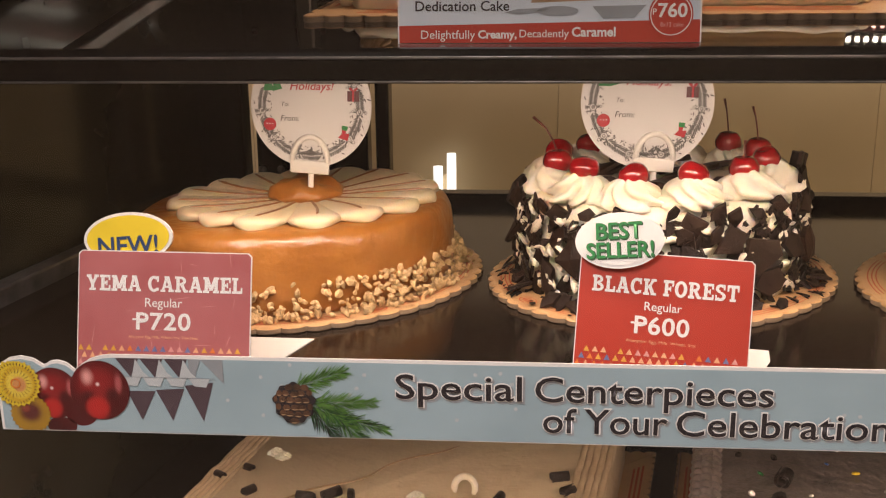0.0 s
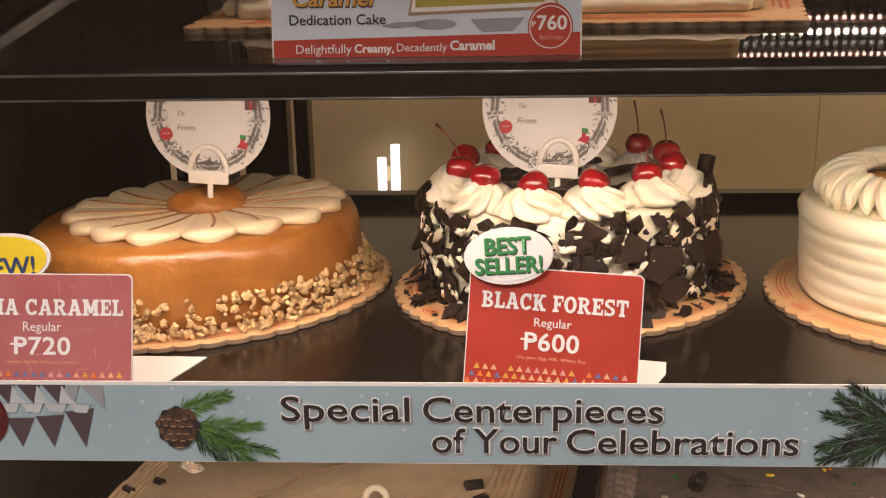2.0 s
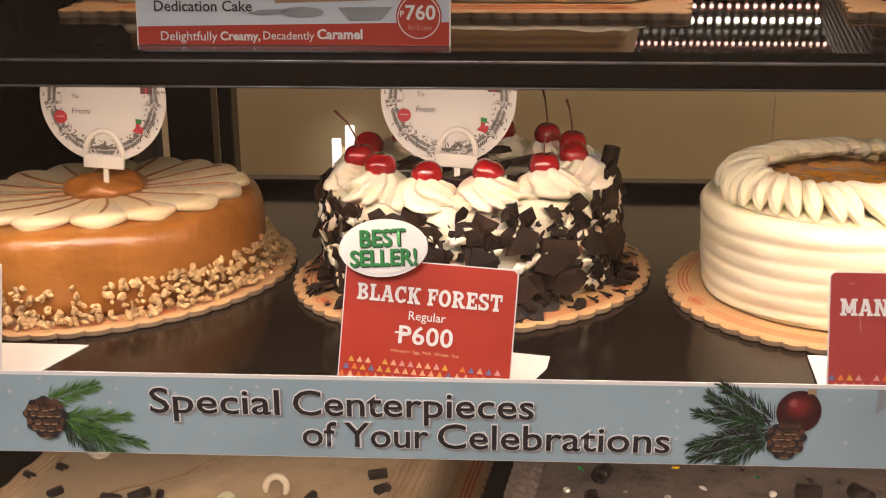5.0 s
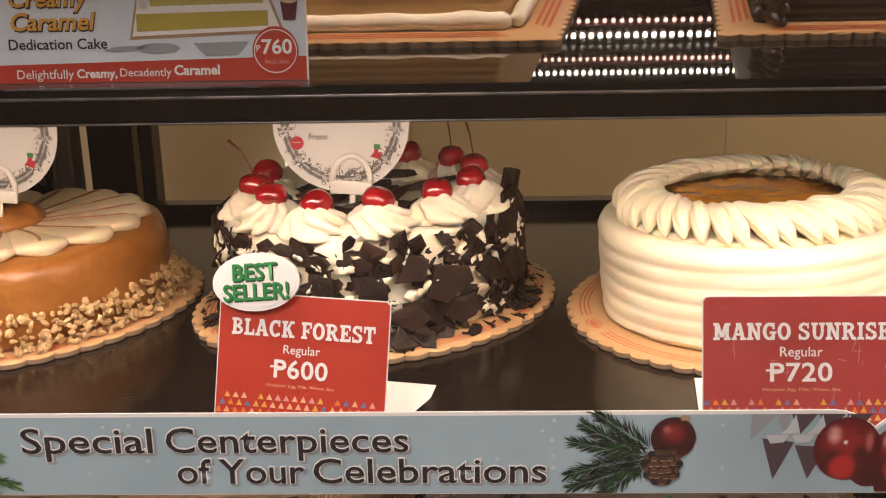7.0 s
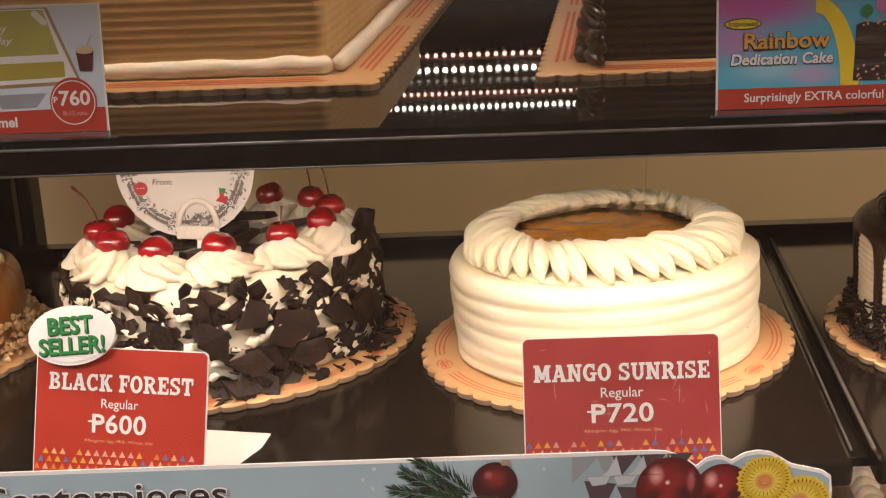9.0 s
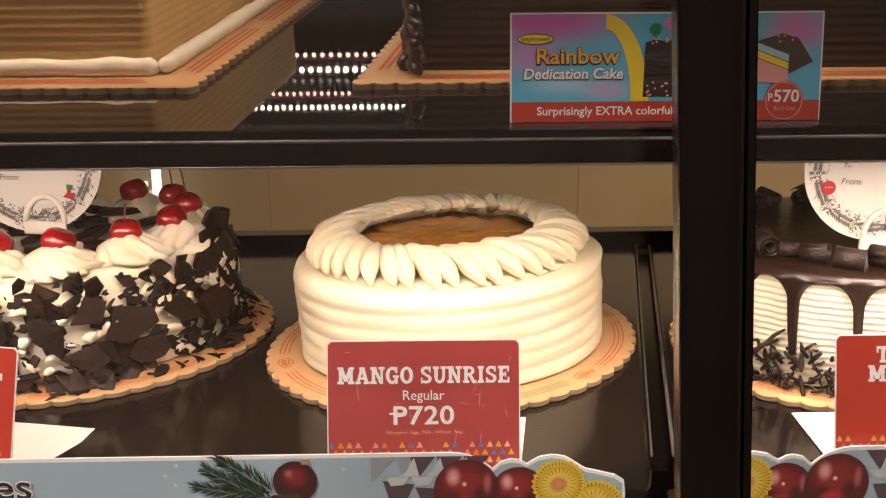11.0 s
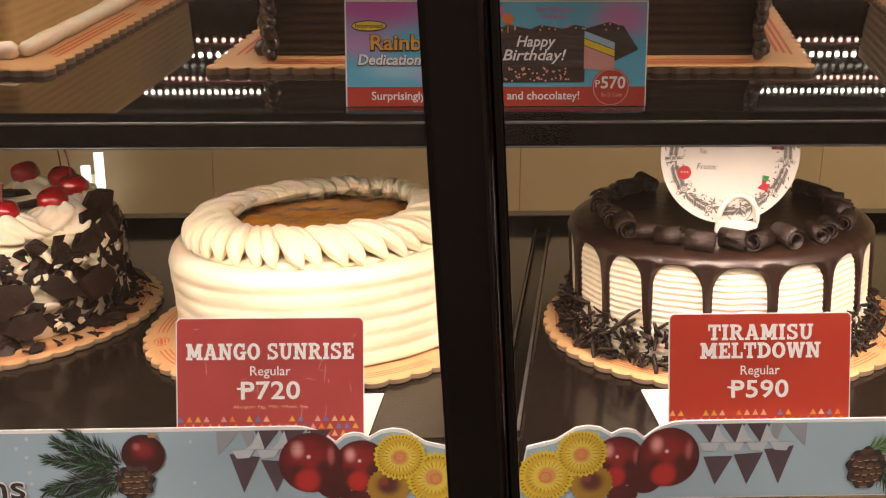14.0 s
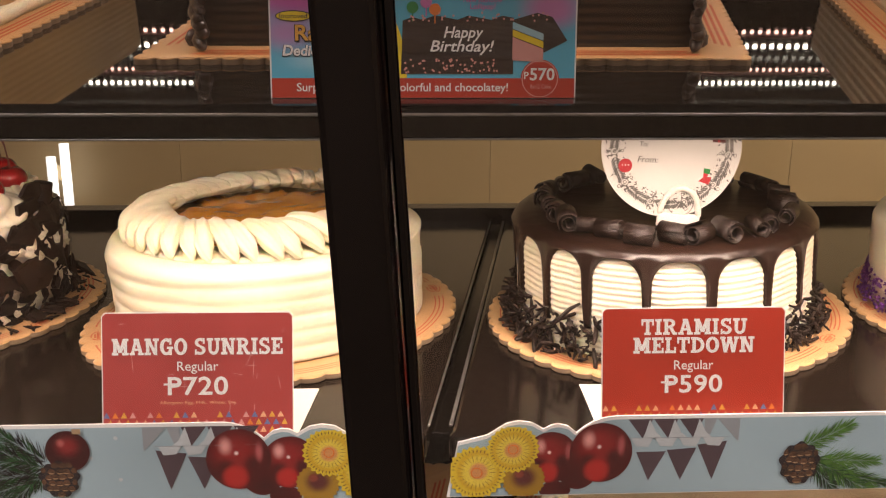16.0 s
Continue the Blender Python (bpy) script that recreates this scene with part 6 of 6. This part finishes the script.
def cone(x, z, rx, rz, p, y):
    r_ = random.Random(int(x * 1000))
    edge = [(x + rx * (1 + 0.07 * math.sin(9 * a) + 0.03 * math.sin(5 * a)) * math.cos(a), z + rz * (1 + 0.07 * math.sin(9 * a)) * math.sin(a)) for a in [2 * math.pi * k / 72 for k in range(72)]]
    decal("pine_cone_print", [clipz(edge)], M_INKK, p, y, "printed brown pine cone")
    for r in range(6):
        row, tips = [], []
        for c in range(6):
            u, v = (c - 2.5 + 0.5 * (r % 2)) * 0.38 + r_.uniform(-0.05, 0.05), (2.3 - r) * 0.33 + r_.uniform(-0.04, 0.04)
            if u * u + v * v > 0.86:
                continue
            f = math.sqrt(max(0.15, 1 - u * u)) * r_.uniform(0.85, 1.1)
            cx_, cz_ = x + u * rx, z + v * rz + 0.10 * rz * u * u
            lip = [(cx_ + rx * 0.23 * f * math.cos(a), cz_ + rz * 0.15 * math.sin(a)) for a in [math.pi + math.pi * k / 8 for k in range(9)]]
            row.append(clipz(lip + [(cx_ + rx * 0.12 * f, cz_ + rz * 0.16), (cx_ - rx * 0.12 * f, cz_ + rz * 0.16)]))
            if r > 0 and abs(u) < 0.75:
                tips.append(clipz([(a, q + 0.03 * rz) for a, q in lip[2:7]] + [(a, q + 0.085 * rz) for a, q in reversed(lip[3:6])]))
        if row:
            decal("cone_scale_print", row, M_CONE, p, y - 0.0001 - 0.00006 * r)
        if tips:
            decal("cone_scale_print", tips, M_MOCHAD, p, y - 0.00013 - 0.00006 * r)


def banner(x0, x1, label, short=0.0):
    t = thing("shelf_banner", (0, YB, 0), label, "banner", "shelf banners")
    bl = [(x0, ZL)] + ([(x0, 0.990)] if short else []) + [(x0 + d - short, z) for d, z in end_bumps() if d > short + 0.002]
    br = [(x1 - d, z) for d, z in reversed(end_bumps())]
    ol = bl + br
    sheet = part("banner_sheet", plate(ol, 0.0012), M_WHITE, t, "white-edged printed card", smooth=False)
    inner = [(min(max(x, x0 + 0.0018), x1 - 0.0018), (z - 0.0019) if z > ZL + 0.001 else ZL + 0.0006) for x, z in ol]
    decal("printed_sky", [inner], M_BANNER, sheet, -0.0003, "pale blue printed ground")
    return sheet


def end_art(b, x, s, tip=None):
    """Fans and balloons at a banner's end; x is its tip, and s is +1 at its start and -1 at its finish."""
    tip = x if tip is None else tip
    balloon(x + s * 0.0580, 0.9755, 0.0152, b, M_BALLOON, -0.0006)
    balloon(x + s * 0.0735, 0.9668, 0.0110, b, M_BALLD, -0.0005)
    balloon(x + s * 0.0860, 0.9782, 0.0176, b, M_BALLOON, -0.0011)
    decal("balloon_print", [clipz(ell(x + s * 0.061, 0.9550, 0.009, 0.0055, 24))], M_BALLD, b, -0.0005)
    decal("fan_print", [clipz(fan(x + s * 0.0430, 0.9625, 0.0125))], M_FAND, b, -0.0014, "printed dark paper fan")
    for fx, fz, r, y in ((0.0165, 0.9675, 0.0168, -0.0017), (0.0365, 0.9818, 0.0150, -0.0021)):
        if tip != x and fx < 0.03:
            continue
        sh = [(max(a, tip + 0.0020) if s > 0 else min(a, tip - 0.0020), min(q, 0.9955)) for a, q in fan(x + s * fx, fz, r)]
        decal("fan_print", [clipz(sh)], M_FANP, b, y, "printed yellow paper fan")
        dash = []
        for k in range(40):
            a = k * math.pi / 20
            q = leaf(x + s * fx + r * 0.74 * math.cos(a), fz + r * 0.74 * math.sin(a), a, r * 0.13, 0.00030)
            if all((tip + 0.002 < c if s > 0 else c < tip - 0.002) for c, _ in q):
                dash.append(clipz(q))
        dash += [clipz(leaf(x + s * fx + r * 0.40 * math.cos(k), fz + r * 0.40 * math.sin(k), k, r * 0.26, 0.00014)) for k in [i * 0.26 for i in range(24)]]
        decal("fan_dash_print", dash, M_CONE, b, y - 0.0002)
        decal("fan_middle_print", ringlet(x + s * fx, fz, r * 0.20, 0.0006, 18), M_INKO, b, y - 0.0004)


b = banner(-0.2595, 0.501, "long pale blue festive shelf banner with raised lettering and balloons", 0.024)
end_art(b, -0.2835, 1, -0.2600)
end_art(b, 0.5010, -1)
pennants(-0.1870, b)
pennants(0.4270, b, -1)
for k, (dx, dz, ang, L) in enumerate(((0.002, -0.002, -0.50, 0.030), (0.004, -0.006, -0.75, 0.022), (0.002, -0.002, -0.45, 0.048), (0.012, -0.006, -0.62, 0.036), (-0.004, 0.006, 0.42, 0.030), (0.008, -0.002, -0.02, 0.032))):
    branch(-0.0795 + dx, 0.9760 + dz, ang, L, b, k, (M_INKK, M_INKK, M_PINE, M_PINE, M_PINEL, M_PINEL)[k], -0.0006 - 0.00014 * k)
cone(-0.0835, 0.9735, 0.0118, 0.0122, b, -0.0018)
for k, (dx, dz, ang, L) in enumerate(((0, 0, 2.5, 0.036), (0, -0.004, 2.95, 0.042), (-0.002, -0.008, 3.5, 0.042), (-0.004, -0.008, 3.9, 0.030), (-0.004, -0.002, 2.75, 0.036), (-0.006, -0.006, 3.25, 0.038))):
    branch(0.3120 + dx, 0.9780 + dz, ang, L, b, 10 + k, M_INKK, -0.0006 - 0.00014 * k)
balloon(0.3235, 0.9850, 0.0118, b, M_BAUBLE, -0.0016)
decal("bauble_cap_print", [rect(0.3270, 0.9955, 0.3315, 0.9985)], M_MOCHAD, b, -0.0022)
cone(0.3180, 0.9685, 0.0105, 0.0108, b, -0.0020)
for wd, x, z, ww in (("Special", -0.0258, 0.9775, 0.0723), ("Centerpieces", 0.0526, 0.9775, 0.1315), ("of", 0.0572, 0.9590, 0.0199), ("Your", 0.0801, 0.9590, 0.0474), ("Celebrations", 0.1311, 0.9590, 0.1265)):
    lettering(wd, M_PENN2, b, x + 0.0012, z - 0.0014, ww, 0.0150, 0.036, align="L", y=-0.0006, name="lettering_shadow")
    lettering(wd, M_WHITE, b, x, z, ww, 0.0150, 0.034, align="L", y=-0.0010, name="lettering_rim")
    lettering(wd, M_INKK, b, x + 0.0006, z, ww - 0.0012, 0.0148, 0.008, align="L", y=-0.0014)
r_ = random.Random(6)
decal("snow_print", [ell(r_.uniform(-0.15, 0.36), r_.uniform(0.957, 0.996), 0.0012, 0.0012, 8) for i in range(40)], M_PALEP, b, -0.0004, "printed pale snow dots")

b = banner(0.5295, 1.30, "long pale blue festive shelf banner with balloons and fir twigs")
end_art(b, 0.5295, 1)
pennants(0.6300, b)
for k, (dx, dz, ang, L) in enumerate(((0.002, -0.002, -0.50, 0.030), (0.004, -0.006, -0.75, 0.022), (0.002, -0.002, -0.45, 0.048), (0.012, -0.006, -0.62, 0.036), (-0.004, 0.006, 0.42, 0.030), (0.008, -0.002, -0.02, 0.032))):
    branch(0.7330 + dx, 0.9735 + dz, ang, L, b, 20 + k, (M_INKK, M_INKK, M_PINE, M_PINE, M_PINEL, M_PINEL)[k], -0.0006 - 0.00014 * k)
cone(0.7290, 0.9700, 0.0112, 0.0128, b, -0.0018)
